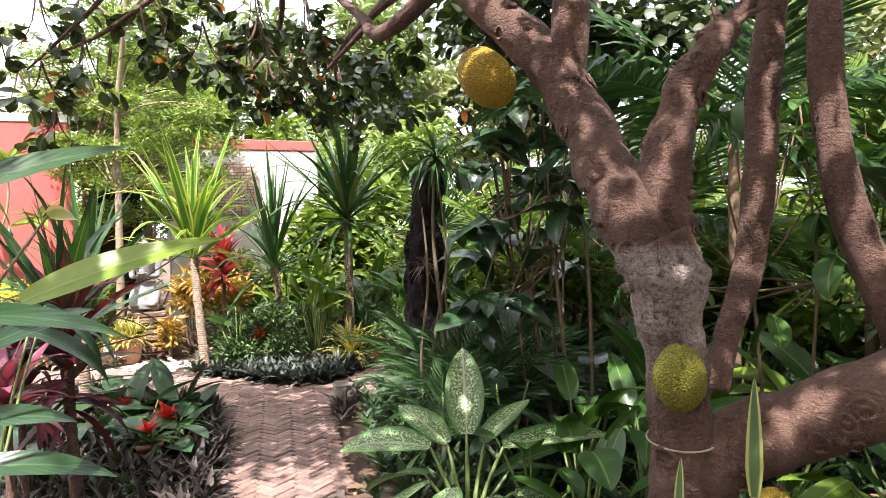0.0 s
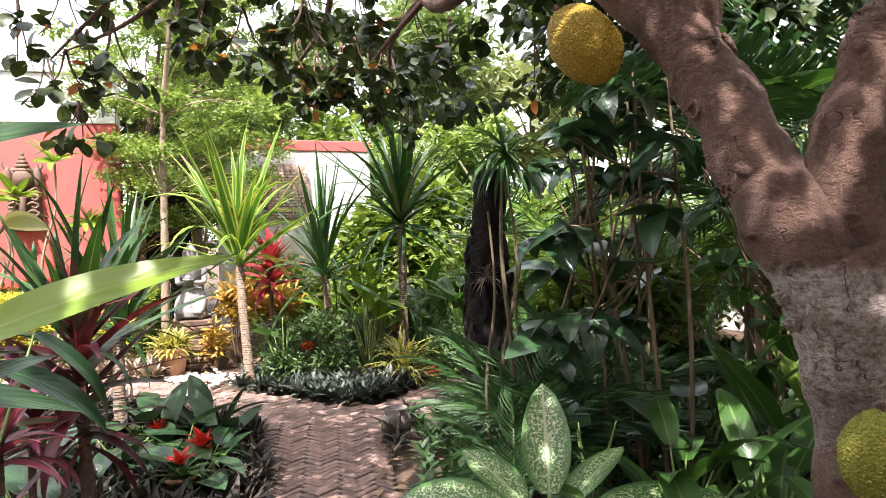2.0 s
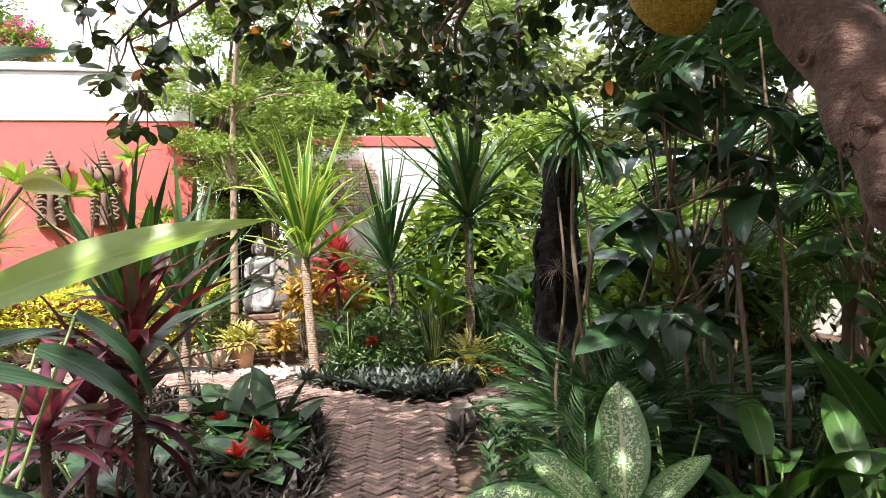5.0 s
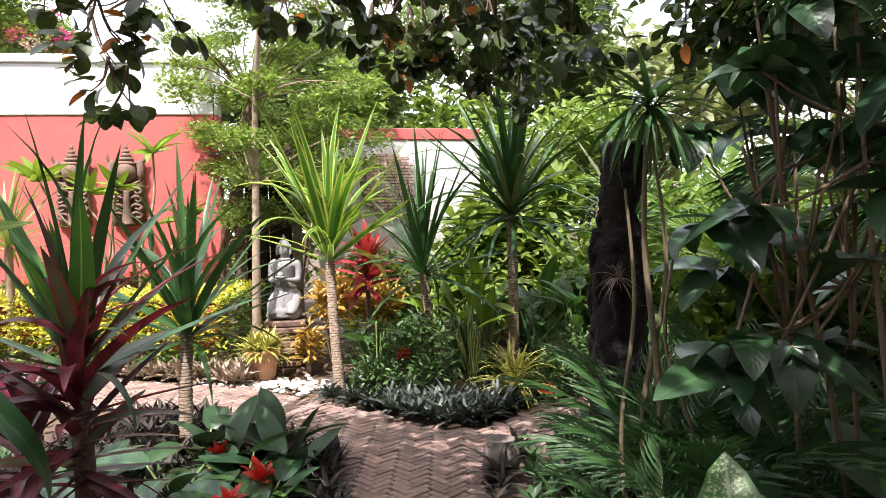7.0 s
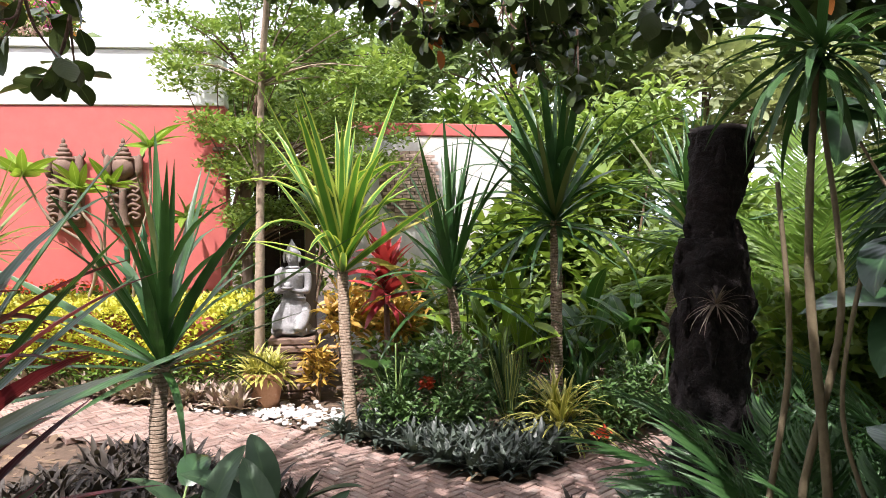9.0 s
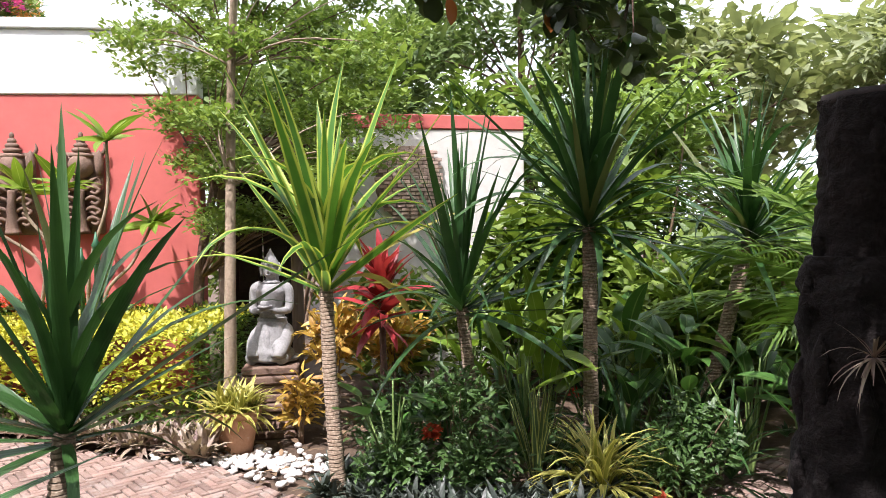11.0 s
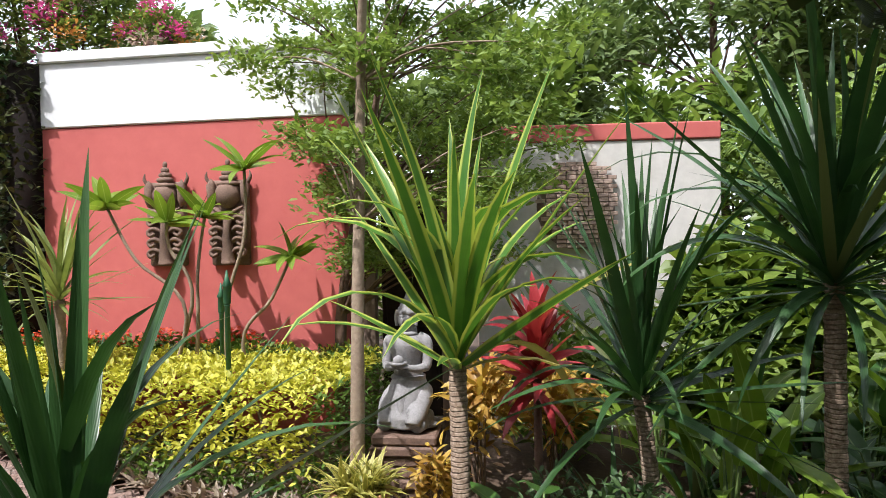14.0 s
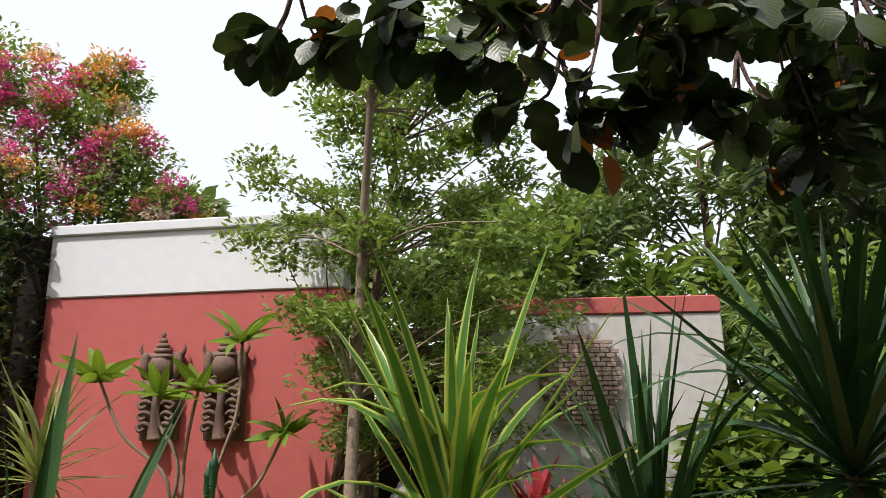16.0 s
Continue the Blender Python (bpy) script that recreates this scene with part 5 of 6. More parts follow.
def palm(name, label, foot, top, fronds, n, seed, elev=(80, -5), size=(0.8, 1.1), r=0.03, stems=1, arc=None):
    rng = random.Random(seed)
    g = thing(name, foot, label, "palm", "palms")
    for k in range(stems):
        bm = bmesh.new()
        o = Vector((rng.uniform(-0.07, 0.07), rng.uniform(-0.07, 0.07), 0)) * (stems > 1)
        tube(bm, [o + Vector((0, 0, -0.1)), o * 1.3 + Vector((0, 0, top * 0.5)), o * 1.8 + Vector((0, 0, top))], [r * 1.1, r, r * 0.9], 9, 8, 0.08, 8, 0.05)
        part("stem", bm, M_REDSTEM, g)
    for k in range(n):
        az = k * 137.5 + rng.uniform(-15, 15) if arc is None else arc[0] + (arc[1] - arc[0]) * rng.random()
        leaf_part("frond", rng.choice(fronds), g, aim((0, 0, top), az, elev[0] + (elev[1] - elev[0]) * k / n + rng.uniform(-8, 8), rng.uniform(-20, 20), rng.uniform(*size)))
    return g


for k, (x, y, n, s) in enumerate(((0.0, 5.15, 13, 0.95), (0.02, 4.9, 10, 0.7), (0.2, 4.75, 12, 1.0), (-0.05, 4.35, 9, 0.6), (-0.05, 5.75, 12, 1.0), (0.55, 5.3, 12, 1.1), (0.2, 5.9, 8, 0.9))):
    palm("low_palm", "low feathery palm in the shade beside the path", (x, y, 0), 0.22, FR_LOW, n, 100 + k, (82, 15), (0.75 * s, 1.1 * s), 0.02)
palm("tall_palm", "tall palm with long dark feather fronds behind the tree", (2.3, 5.4, 0), 2.2, FR_BIG, 15, 110, (70, -15), (0.9, 1.2), 0.045)
palm("tall_palm", "tall palm with long dark feather fronds behind the tree", (2.4, 7.3, 0), 1.6, FR_BIG, 13, 111, (75, -10), (0.8, 1.1), 0.08)
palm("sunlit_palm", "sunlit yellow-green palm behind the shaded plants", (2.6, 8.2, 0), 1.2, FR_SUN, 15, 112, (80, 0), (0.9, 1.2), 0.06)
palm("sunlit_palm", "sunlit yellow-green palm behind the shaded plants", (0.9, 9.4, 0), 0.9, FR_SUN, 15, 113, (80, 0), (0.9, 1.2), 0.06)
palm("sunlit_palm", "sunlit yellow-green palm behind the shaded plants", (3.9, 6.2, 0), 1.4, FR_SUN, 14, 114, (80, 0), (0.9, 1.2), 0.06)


M_CANE = rough_mat("cane_bark", (0.085, 0.065, 0.035), (0.19, 0.15, 0.085), 10, 0.8, 0.4)


def cane_stems():
    g = thing("cane_plant", (-0.08, 4.78, 0), "slender pale canes with a narrow-leaved umbrella head", "cane plant")
    for k, (dx, dy, lean) in enumerate(((0, 0, 0.05), (0.06, 0.03, -0.1), (-0.07, 0.02, -0.06), (0.09, -0.04, 0.12))):
        bm = bmesh.new()
        top = 2.15 - 0.2 * k
        tube(bm, [(dx, dy, -0.05), (dx + lean * 0.9, dy + 0.02, top * 0.35), (dx - lean * 0.2, dy, top * 0.7), (dx + lean * 0.3, dy, top)], [0.018 - 0.0025 * k, 0.016 - 0.0025 * k, 0.013 - 0.002 * k, 0.007], 8, 8, 0.1, 9, 0.06)
        part("cane", bm, M_CANE, g)
    rng = random.Random(115)
    me = [mesh_of("narrow_leaf", leaf_shape(0.38, 0.026, d, 0.3, 6, "lance"), L_PALM) for d in (35, 70)]
    for k in range(58):
        leaf_part("leaf", me[k % 2], g, aim((0.02, 0, 2.12 + rng.uniform(-0.06, 0.03)), k * 137.5, 45 - 1.6 * k, 0, rng.uniform(0.8, 1.15)))


cane_stems()


def noni(name, foot, stems, n, seed, metas, label, box_lo, box_hi):
    """A shrub of large drooping glossy leaves on thin stems."""
    rng = random.Random(seed)
    g = thing(name, foot, label, "shrub", "glossy shrubs")
    f = Vector(foot)
    ends = []
    for s in stems:
        bm = bmesh.new()
        p = [Vector(q) - f for q in s]
        tube(bm, p, [0.013, 0.010, 0.006][:len(p)] if len(p) < 4 else [0.016, 0.013, 0.009, 0.005], 8, 7, 0.1, 9)
        part("stem", bm, M_REDSTEM, g)
    for k in range(n):
        p = Vector([rng.uniform(a, b) for a, b in zip(box_lo, box_hi)]) - f
        az = rng.uniform(0, 360)
        whorl = rng.randint(3, 5)
        bm = bmesh.new()
        foot_s = Vector(stems[k % len(stems)][-2]) - f
        tube(bm, [foot_s, foot_s.lerp(p, 0.6) - Vector((0, 0, 0.05)), p], [0.010, 0.007, 0.005], 5, 4)
        part("twig", bm, M_REDSTEM, g)
        for j in range(whorl):
            leaf_part("leaf", rng.choice(metas), g, aim(p, az + j * 360 / whorl + rng.uniform(-20, 20), rng.uniform(-50, 15), rng.uniform(-25, 25), rng.uniform(0.55, 0.95)))
    return g


noni("glossy_shrub", (0.62, 4.75, 0), [[(0.75, 4.7, -0.05), (0.6, 4.7, 1.0), (0.45, 4.75, 1.8), (0.35, 4.7, 2.5)], [(0.55, 4.8, -0.05), (0.5, 4.85, 1.1), (0.3, 4.7, 1.9)], [(0.8, 4.9, -0.05), (0.75, 4.9, 1.3), (0.7, 4.9, 2.4)]], 20, 120, BL_DEEP, "tall shrub with large dark glossy veined leaves", (0.1, 4.35, 1.0), (0.8, 5.1, 2.5))
noni("glossy_shrub", (0.75, 5.5, 0), [[(0.75, 5.5, -0.05), (0.7, 5.5, 1.2), (0.7, 5.6, 2.4)], [(0.9, 5.5, -0.05), (0.95, 5.5, 1.2), (1.0, 5.6, 2.5)]], 8, 121, BL_DEEP, "tall shrub with large dark glossy veined leaves", (0.1, 5.2, 1.5), (1.4, 6.0, 3.0))
noni("glossy_shrub", (2.0, 4.2, 0), [[(2.0, 4.2, -0.05), (1.9, 4.2, 1.2), (1.8, 4.2, 2.2)], [(2.2, 4.2, -0.05), (2.3, 4.2, 1.2), (2.2, 4.2, 2.3)]], 16, 122, BL_ROUND, "shrub with rounded mid-green leaves behind the tree", (1.2, 3.6, 0.9), (2.6, 4.6, 2.4))

noni("glossy_shrub", (0.85, 4.55, 0), [[(0.85, 4.55, -0.05), (0.75, 4.5, 1.0), (0.7, 4.55, 1.8), (0.65, 4.5, 2.6)], [(0.95, 4.5, -0.05), (0.95, 4.5, 1.1), (0.9, 4.55, 1.9), (0.85, 4.6, 2.7)]], 5, 123, BL_DEEP, "tall shrub with large dark glossy veined leaves", (0.22, 4.35, 0.9), (1.15, 4.9, 2.75))
for k, (x, y, s, n, metas) in enumerate(((0.62, 3.15, 0.9, 8, BL_ROUND), (0.42, 3.45, 0.8, 7, BL_ROUND), (1.05, 3.6, 1.0, 9, BL_BROAD), (0.75, 3.95, 1.0, 9, BL_BROAD), (1.4, 4.3, 1.1, 9, BL_BROAD), (1.0, 4.6, 1.1, 9, BL_DEEP), (1.7, 3.4, 1.1, 9, BL_BROAD), (2.1, 3.1, 1.0, 8, BL_LIME), (1.35, 5.2, 1.2, 9, BL_BROAD), (1.9, 5.0, 1.2, 9, BL_LIME), (0.35, 4.25, 0.9, 8, BL_DEEP), (1.0, 6.2, 1.2, 10, BL_BROAD), (0.3, 6.7, 1.0, 9, BL_BROAD), (2.5, 4.4, 1.3, 9, BL_BROAD), (1.9, 2.6, 0.9, 8, BL_BROAD), (2.6, 6.0, 1.3, 10, BL_LIME))):
    stalked("shade_plant", "broad-leaved shade plant in the dark undergrowth", "broad-leaf plant", (x, y, 0), metas, M_STEM, ring_plan(n, 130 + k, (0.25, 0.65), (50, 85), (-25, 60), (0.7 * s, 1.15 * s)), 130 + k, "shade plants")

for k, (x, y, z0, z1) in enumerate(((1.3, 4.9, 0.8, 2.6), (2.9, 3.6, 0.6, 2.6), (3.2, 5.2, 0.6, 2.8), (1.9, 6.2, 0.8, 2.8))):
    noni("shade_shrub", (x, y, 0), [[(x, y, -0.05), (x + 0.1, y, z1 * 0.4), (x, y, z1 * 0.9)], [(x + 0.2, y, -0.05), (x + 0.3, y, z1 * 0.4), (x + 0.3, y, z1 * 0.85)]], 9, 300 + k, BL_DEEP if k % 2 else BL_ROUND, "leafy shade shrub behind the jackfruit tree", (x - 0.7, y - 0.5, z0), (x + 0.7, y + 0.5, z1))
SN = (0.959, 2.119, 0.745)
arching("snake_plant", "upright snake plant leaves with yellow margins against the limb", "snake plant", (SN[0], SN[1], 0), [(SN, (0.992, 2.185, 1.113), 0.055, 6, L_SANS), ((0.796, 2.360, 0.546), (0.830, 2.420, 0.769), 0.04, 6, L_SANS)], M_STEM, "sword", 0.12)
fruit((1.028, 2.165, 0.639), (0.08, 0.08, 0.115), M_JACK, "pale small jackfruit hanging low by the limb", 15)


def rope():
    bm = bmesh.new()
    c = Vector((0.886, 2.581, 0.786))
    tube(bm, [c + Vector((math.cos(a) * 0.127, math.sin(a) * 0.127, 0.012 * math.sin(a))) for a in [k * math.pi / 9 for k in range(19)]], [0.004] * 19, 6, 3)
    tagged(part("rope", bm, M_ROPE), "thin pale rope tied round the tree trunk", "rope")


rope()


def air_plant(at, n, seed):
    rng = random.Random(seed)
    shapes = [leaf_shape(0.2, 0.008, d, 0.3, 5, "sword") for d in (30, 70)]
    ob = scatter("air_plant", shapes, [(rng.randrange(2), aim((0, 0, 0), 180 + rng.uniform(-90, 90), rng.uniform(-40, 70), 0, rng.uniform(0.6, 1.2))) for _ in range(n)], L_RHOEOP, None, "pale spidery air plant on the dead trunk", "air plant")
    ob.matrix_basis = pose(*at)


air_plant((-0.20, 6.105, 1.25), 44, 310)

# ---- the bed ----
SP_YEL = [leaf_shape(0.36, 0.022, d, 0.3, 6, "sword") for d in (50, 80, 110)]


def tuft(name, label, category, at, shapes, mat, n, seed, elev=(80, 20), size=(0.7, 1.1), r=0.05, group=""):
    rng = random.Random(seed)
    mats = [(rng.randrange(len(shapes)), aim((rng.uniform(-r, r), rng.uniform(-r, r), 0.0), k * 137.5, elev[0] + (elev[1] - elev[0]) * k / n + rng.uniform(-8, 8), 0, rng.uniform(*size))) for k in range(n)]
    ob = scatter(name, shapes, mats, mat, None, label, category)
    ob.matrix_basis = pose(*at)
    if group:
        ob["group"] = group
    return ob


tuft("spider_plant", "yellow-striped spider plant tuft in the bed", "spider plant", (-1.15, 7.85, 0.08), SP_YEL, L_YEL, 120, 140, (88, 10), (1.1, 1.75))
tuft("potted_fern", "yellow-green fern spilling from the flower pot", "fern", (-3.98, 8.3, 0.28), [leaf_shape(0.26, 0.03, d, 0.3, 6, "lance") for d in (40, 80)], L_YEL, 300, 142, (88, -5), (0.7, 1.35), 0.12)
SANS_S = [mesh_of("snake_leaf", leaf_shape(0.75, 0.05, d, 0.15, 8, "sword", 25), L_SANS) for d in (4, 12)]
rosette("snake_plant", "tall snake plant with yellow leaf margins in the bed", "snake plant", (-1.55, 7.9, 0), (-1.55, 7.9, 0.02), 0.03, SANS_S, 26, (88, 60), (0.7, 1.15), 143, spread=0.0)
# Right of x -0.7 darker leaves put that side's shade into the colour.
for k, (x, y, s) in enumerate(((-0.95, 8.9, 1.0), (-0.6, 8.7, 1.0), (-1.6, 8.9, 0.9), (-1.1, 9.5, 1.1), (-0.2, 8.6, 0.9), (0.25, 9.3, 1.1), (-1.9, 9.5, 1.0), (0.2, 8.0, 0.9), (-2.4, 9.7, 1.0), (-1.3, 9.1, 1.0), (-0.8, 9.9, 1.1), (-1.75, 8.55, 0.8))):
    stalked("heliconia", "heliconia clump with long upright lance leaves", "heliconia", (x, y, 0), BL_BANANA if k % 3 and x < -0.7 else BL_BROAD, M_STEM, ring_plan(11, 150 + k, (0.4, 0.95), (65, 88), (5, 75), (0.55 * s, 0.95 * s)), 150 + k, "heliconias")
SW_STRAP = swords("strap_leaf", L_DRAC, 0.95, 0.055, (30, 55, 85, 120), 0.3)
for k, (x, y, s) in enumerate(((-1.72, 8.45, 0.8), (-1.0, 8.25, 0.75), (-2.35, 8.6, 0.85), (-0.55, 9.0, 0.9), (-1.2, 8.95, 1.0), (-2.0, 9.1, 1.0), (-2.45, 8.0, 0.65), (-0.35, 8.4, 0.7))):
    rosette("strap_lily", "clump of long arching dark green strap leaves in the bed", "lily", (x, y, 0), (x, y, 0.05), 0.03, SW_STRAP, 26, (85, 30), (0.75 * s, 1.15 * s), 350 + k, "strap lilies", None, spread=0.05, jitter=30)
stalked("alocasia", "taro-like plant with grey-green leaves beside the dracaena trunk", "broad-leaf plant", (-2.45, 7.75, 0), BL_ROUND, M_STEM, ring_plan(7, 165, (0.45, 0.75), (60, 85), (-10, 30), (0.8, 1.1)), 165)
L_BUSH = leaf_mat("small_bush_leaf", (0.035, 0.08, 0.02), (0.10, 0.18, 0.05), 0.4, 0.25, island=True)
L_CROTON = leaf_mat("croton_leaf", (0.32, 0.15, 0.03), (0.58, 0.42, 0.08), 0.4, 0.35, island=True)
# L_SUNNY carries sunlight in its colour, brightened for the shrubs and thickets behind.
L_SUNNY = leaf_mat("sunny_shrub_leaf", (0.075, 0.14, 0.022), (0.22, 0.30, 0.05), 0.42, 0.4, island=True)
BUSH = [leaf_shape(0.07, 0.024, 30, 0.25, 3, "lance"), leaf_shape(0.06, 0.022, 60, 0.25, 3, "lance")]


def bush(name, label, at, size, n, mat, seed, shapes=BUSH, category="bush", scale=(0.8, 1.3), group=""):
    rng = random.Random(seed)
    g = thing(name, (at[0], at[1], 0), label, category, group)
    for k in range(7):
        bm = bmesh.new()
        tip = Vector((rng.uniform(-0.7, 0.7) * size[0], rng.uniform(-0.7, 0.7) * size[1], at[2] + rng.uniform(-0.3, 0.6) * size[2]))
        tube(bm, [(tip.x * 0.15, tip.y * 0.15, -0.05), tip * 0.55 + Vector((0, 0, 0.05)), tip], [0.010, 0.007, 0.003], 5, 3)
        part("branch", bm, M_REDSTEM, g)
    scatter("foliage", shapes, cloud(rng, (0, 0, at[2]), size, n, lean=(-30, 70), scale=scale, kinds=len(shapes), hollow=0.2), mat, g)
    return g


for k, (x, y, z, sx, sz, n) in enumerate(((-2.4, 7.65, 0.22, 0.26, 0.2, 800), (-1.9, 7.75, 0.24, 0.28, 0.22, 900), (-2.1, 8.0, 0.55, 0.34, 0.22, 900), (-1.4, 8.1, 0.2, 0.24, 0.2, 700), (-0.75, 8.0, 0.22, 0.28, 0.22, 800), (-2.6, 8.2, 0.35, 0.35, 0.3, 900), (-0.6, 8.2, 0.35, 0.3, 0.3, 900))):
    bush("small_bush", "low green bush with small narrow leaves in the bed", (x, y, z), (sx, sx, sz), n, L_BUSH, 170 + k, group="small bushes")
bush("croton", "orange and yellow croton bush beside the statue", (-3.5, 9.15, 0.75), (0.28, 0.28, 0.34), 500, L_CROTON, 180, [leaf_shape(0.13, 0.04, 30, 0.25, 3, "lance")], "croton")
bush("croton", "orange and yellow croton bush beside the statue", (-3.1, 9.6, 0.7), (0.28, 0.28, 0.33), 450, L_CROTON, 181, [leaf_shape(0.13, 0.04, 30, 0.25, 3, "lance")], "croton")
bush("croton", "orange and yellow croton bush beside the statue", (-3.62, 8.7, 0.32), (0.16, 0.16, 0.25), 220, L_CROTON, 182, [leaf_shape(0.11, 0.035, 30, 0.25, 3, "lance")], "croton")
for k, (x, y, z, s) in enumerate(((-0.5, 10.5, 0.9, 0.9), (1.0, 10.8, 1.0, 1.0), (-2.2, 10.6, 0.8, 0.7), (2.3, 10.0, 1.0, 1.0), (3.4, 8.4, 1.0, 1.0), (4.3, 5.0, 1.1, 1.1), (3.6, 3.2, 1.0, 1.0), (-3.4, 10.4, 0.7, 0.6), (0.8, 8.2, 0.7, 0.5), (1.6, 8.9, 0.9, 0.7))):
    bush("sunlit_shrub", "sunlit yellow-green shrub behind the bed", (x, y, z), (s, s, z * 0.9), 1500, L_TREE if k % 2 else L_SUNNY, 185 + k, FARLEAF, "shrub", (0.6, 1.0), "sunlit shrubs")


def red_blooms(at, seed):
    rng = random.Random(seed)
    ob = scatter("red_flower", [leaf_shape(0.05, 0.03, 30, 0.2, 2, "ovate")], cloud(rng, (0, 0, 0), (0.045, 0.045, 0.035), 40, hollow=0.4), L_IXORA, None, "small round red flower head among the bed leaves", "flower")
    ob.matrix_basis = pose(*at)
    ob["group"] = "red flowers"


for k, p in enumerate(((-2.179, 7.720, 0.432), (-0.791, 8.058, 0.011), (-2.189, 7.753, 0.391), (-1.424, 9.220, 0.354), (-0.813, 7.506, 0.172))):
    red_blooms(p, 340 + k)


def thicket(at, size, n, mat, seed):
    rng = random.Random(seed)
    f = Vector((at[0], at[1], 0))
    g = thing("thicket", f, "dense sunlit leafy thicket closing the garden", "thicket", "thickets")
    mats = []
    for k in range(14):
        c = Vector((rng.uniform(-1, 1) * size[0], rng.uniform(-1, 1) * size[1], size[2] * rng.uniform(0.12, 0.95)))
        bm = bmesh.new()
        tube(bm, [(c.x * 0.4, c.y * 0.4, -0.1), (c.x * 0.8, c.y * 0.8, c.z * 0.5), c], [0.03, 0.02, 0.008], 6, 4)
        part("branch", bm, M_REDSTEM, g)
        mats += cloud(rng, c, (size[0] * 0.42, size[1] * 0.42, size[2] * 0.2), n, kinds=2, hollow=0.15, scale=(0.9, 1.7))
    scatter("foliage", FARLEAF if seed % 2 else MANGO, mats, mat, g)


for k, (x, y, sx, sz) in enumerate(((-1.4, 13.2, 1.3, 3.4), (0.9, 12.6, 1.3, 2.2), (3.0, 11.4, 1.3, 2.0), (5.0, 3.2, 1.2, 2.6), (2.0, 12.8, 1.2, 1.9), (4.3, 8.6, 1.2, 2.3), (4.9, 6.2, 1.2, 2.6), (-10.8, 12.0, 1.3, 4.2), (-6.6, 13.6, 1.4, 4.4), (-4.0, 14.6, 1.5, 4.6), (-2.0, 13.6, 1.2, 3.0), (-1.5, 11.6, 0.8, 2.2), (0.2, 11.4, 0.9, 1.9))):
    thicket((x, y), (sx, sx, sz), 260, (L_TREE, L_FAR, L_SUNNY)[k % 3], 320 + k)


def pebbles():
    rng = random.Random(200)
    bm = bmesh.new()
    bmesh.ops.create_icosphere(bm, subdivisions=2, radius=1.0)
    vs = np.array([v.co for v in bm.verts])
    fs = [tuple(v.index for v in f.verts) for f in bm.faces]
    bm.free()
    mats = []
    for k in range(300):
        x, y = rng.gauss(-3.65, 0.34), rng.gauss(8.08, 0.15)
        if path_depth(x, y) < 0.0:
            s = rng.uniform(0.012, 0.034)
            mats.append((0, pose(x, y, s * 0.3 - 0.02, 0, 0, rng.uniform(0, 180)) @ Matrix.Diagonal((s * 1.3, s, s * 0.7, 1))))
    scatter("white_pebbles", [(vs, fs, np.zeros((len(vs), 2)))], mats, M_PEBBLE, None, "white pebbles round the flower pot", "pebbles", "stuff")


pebbles()


# ---- in front of the red wall ----
PLUM = [mesh_of("plumeria_leaf", leaf_shape(0.42, 0.11, d, 0.2, 6, "lance"), L_LIME) for d in (15, 40)]


def plumeria(foot, forks, seed):
    rng = random.Random(seed)
    g = thing("plumeria", (*foot, 0), "young plumeria with bare grey forked stems and leaf tufts", "plumeria", "plumerias")
    f = Vector((*foot, 0))
    for line in forks:
        bm = bmesh.new()
        p = [Vector(q) - f for q in line]
        tube(bm, [Vector((0, 0, -0.05))] + p, [0.022, 0.018, 0.016, 0.014, 0.012][:len(p) + 1], 9, 6, 0.08, 8)
        part("stem", bm, M_PALEBARK, g)
        for k in range(13):
            leaf_part("leaf", PLUM[k % 2], g, aim(p[-1], k * 137.5, rng.uniform(-10, 65), rng.uniform(-55, 55), rng.uniform(0.75, 1.15)))


plumeria((-6.3, 9.3), [((-6.093, 9.065, 1.304), (-5.942, 9.164, 2.027), (-5.936, 9.177, 2.650))], 210)
plumeria((-7.2, 9.0), [((-6.573, 9.012, 1.290), (-6.981, 8.776, 1.835), (-7.206, 8.649, 2.323)), ((-6.526, 9.041, 1.396), (-6.704, 8.942, 1.936), (-6.724, 8.934, 2.178))], 211)
plumeria((-6.0, 9.5), [((-6.116, 9.280, 1.012), (-5.881, 9.426, 1.435), (-5.715, 9.530, 1.833))], 212)
plumeria((-6.9, 9.3), [((-6.566, 9.129, 1.060), (-6.559, 9.142, 1.713), (-6.497, 9.186, 2.228))], 213)
YW = (-7.207, 8.172, 1.505)
rosette("wall_yucca", "yellow-green spiky yucca in front of the red wall", "yucca", (YW[0], YW[1], 0), YW, 0.05, swords("yucca_leaf", leaf_mat("yucca_leaf", (0.14, 0.2, 0.05), (0.32, 0.36, 0.12), 0.45, 0.35), 1.05, 0.05, (10, 25, 50, 70)), 54, (85, -10), (0.7, 1.15), 215, "", M_PALEBARK)


def garden_lamp(at, h):
    g = thing("garden_lamp", (at[0], at[1], 0), "thin dark green garden lamp post with a small head", "garden lamp", "garden lamps")
    bm = bmesh.new()
    lathe(bm, [(0.022, -0.05), (0.022, h - 0.3), (0.03, h - 0.29)], 12)
    part("post", bm, M_GREENPAINT, g)
    bm = bmesh.new()
    lathe(bm, [(0.024, h - 0.288), (0.032, h - 0.27), (0.032, h - 0.14), (0.042, h - 0.13), (0.02, h - 0.08), (0.005, h)], 12)
    part("head", bm, M_GREENPAINT, g)


GL = (-5.605, 8.652, 0.898)
garden_lamp(GL, 1.75)
GL2 = (-6.285, 9.180, 1.069)
garden_lamp(GL2, 1.6)

IX = [leaf_shape(0.05, 0.03, 30, 0.2, 2, "ovate")]


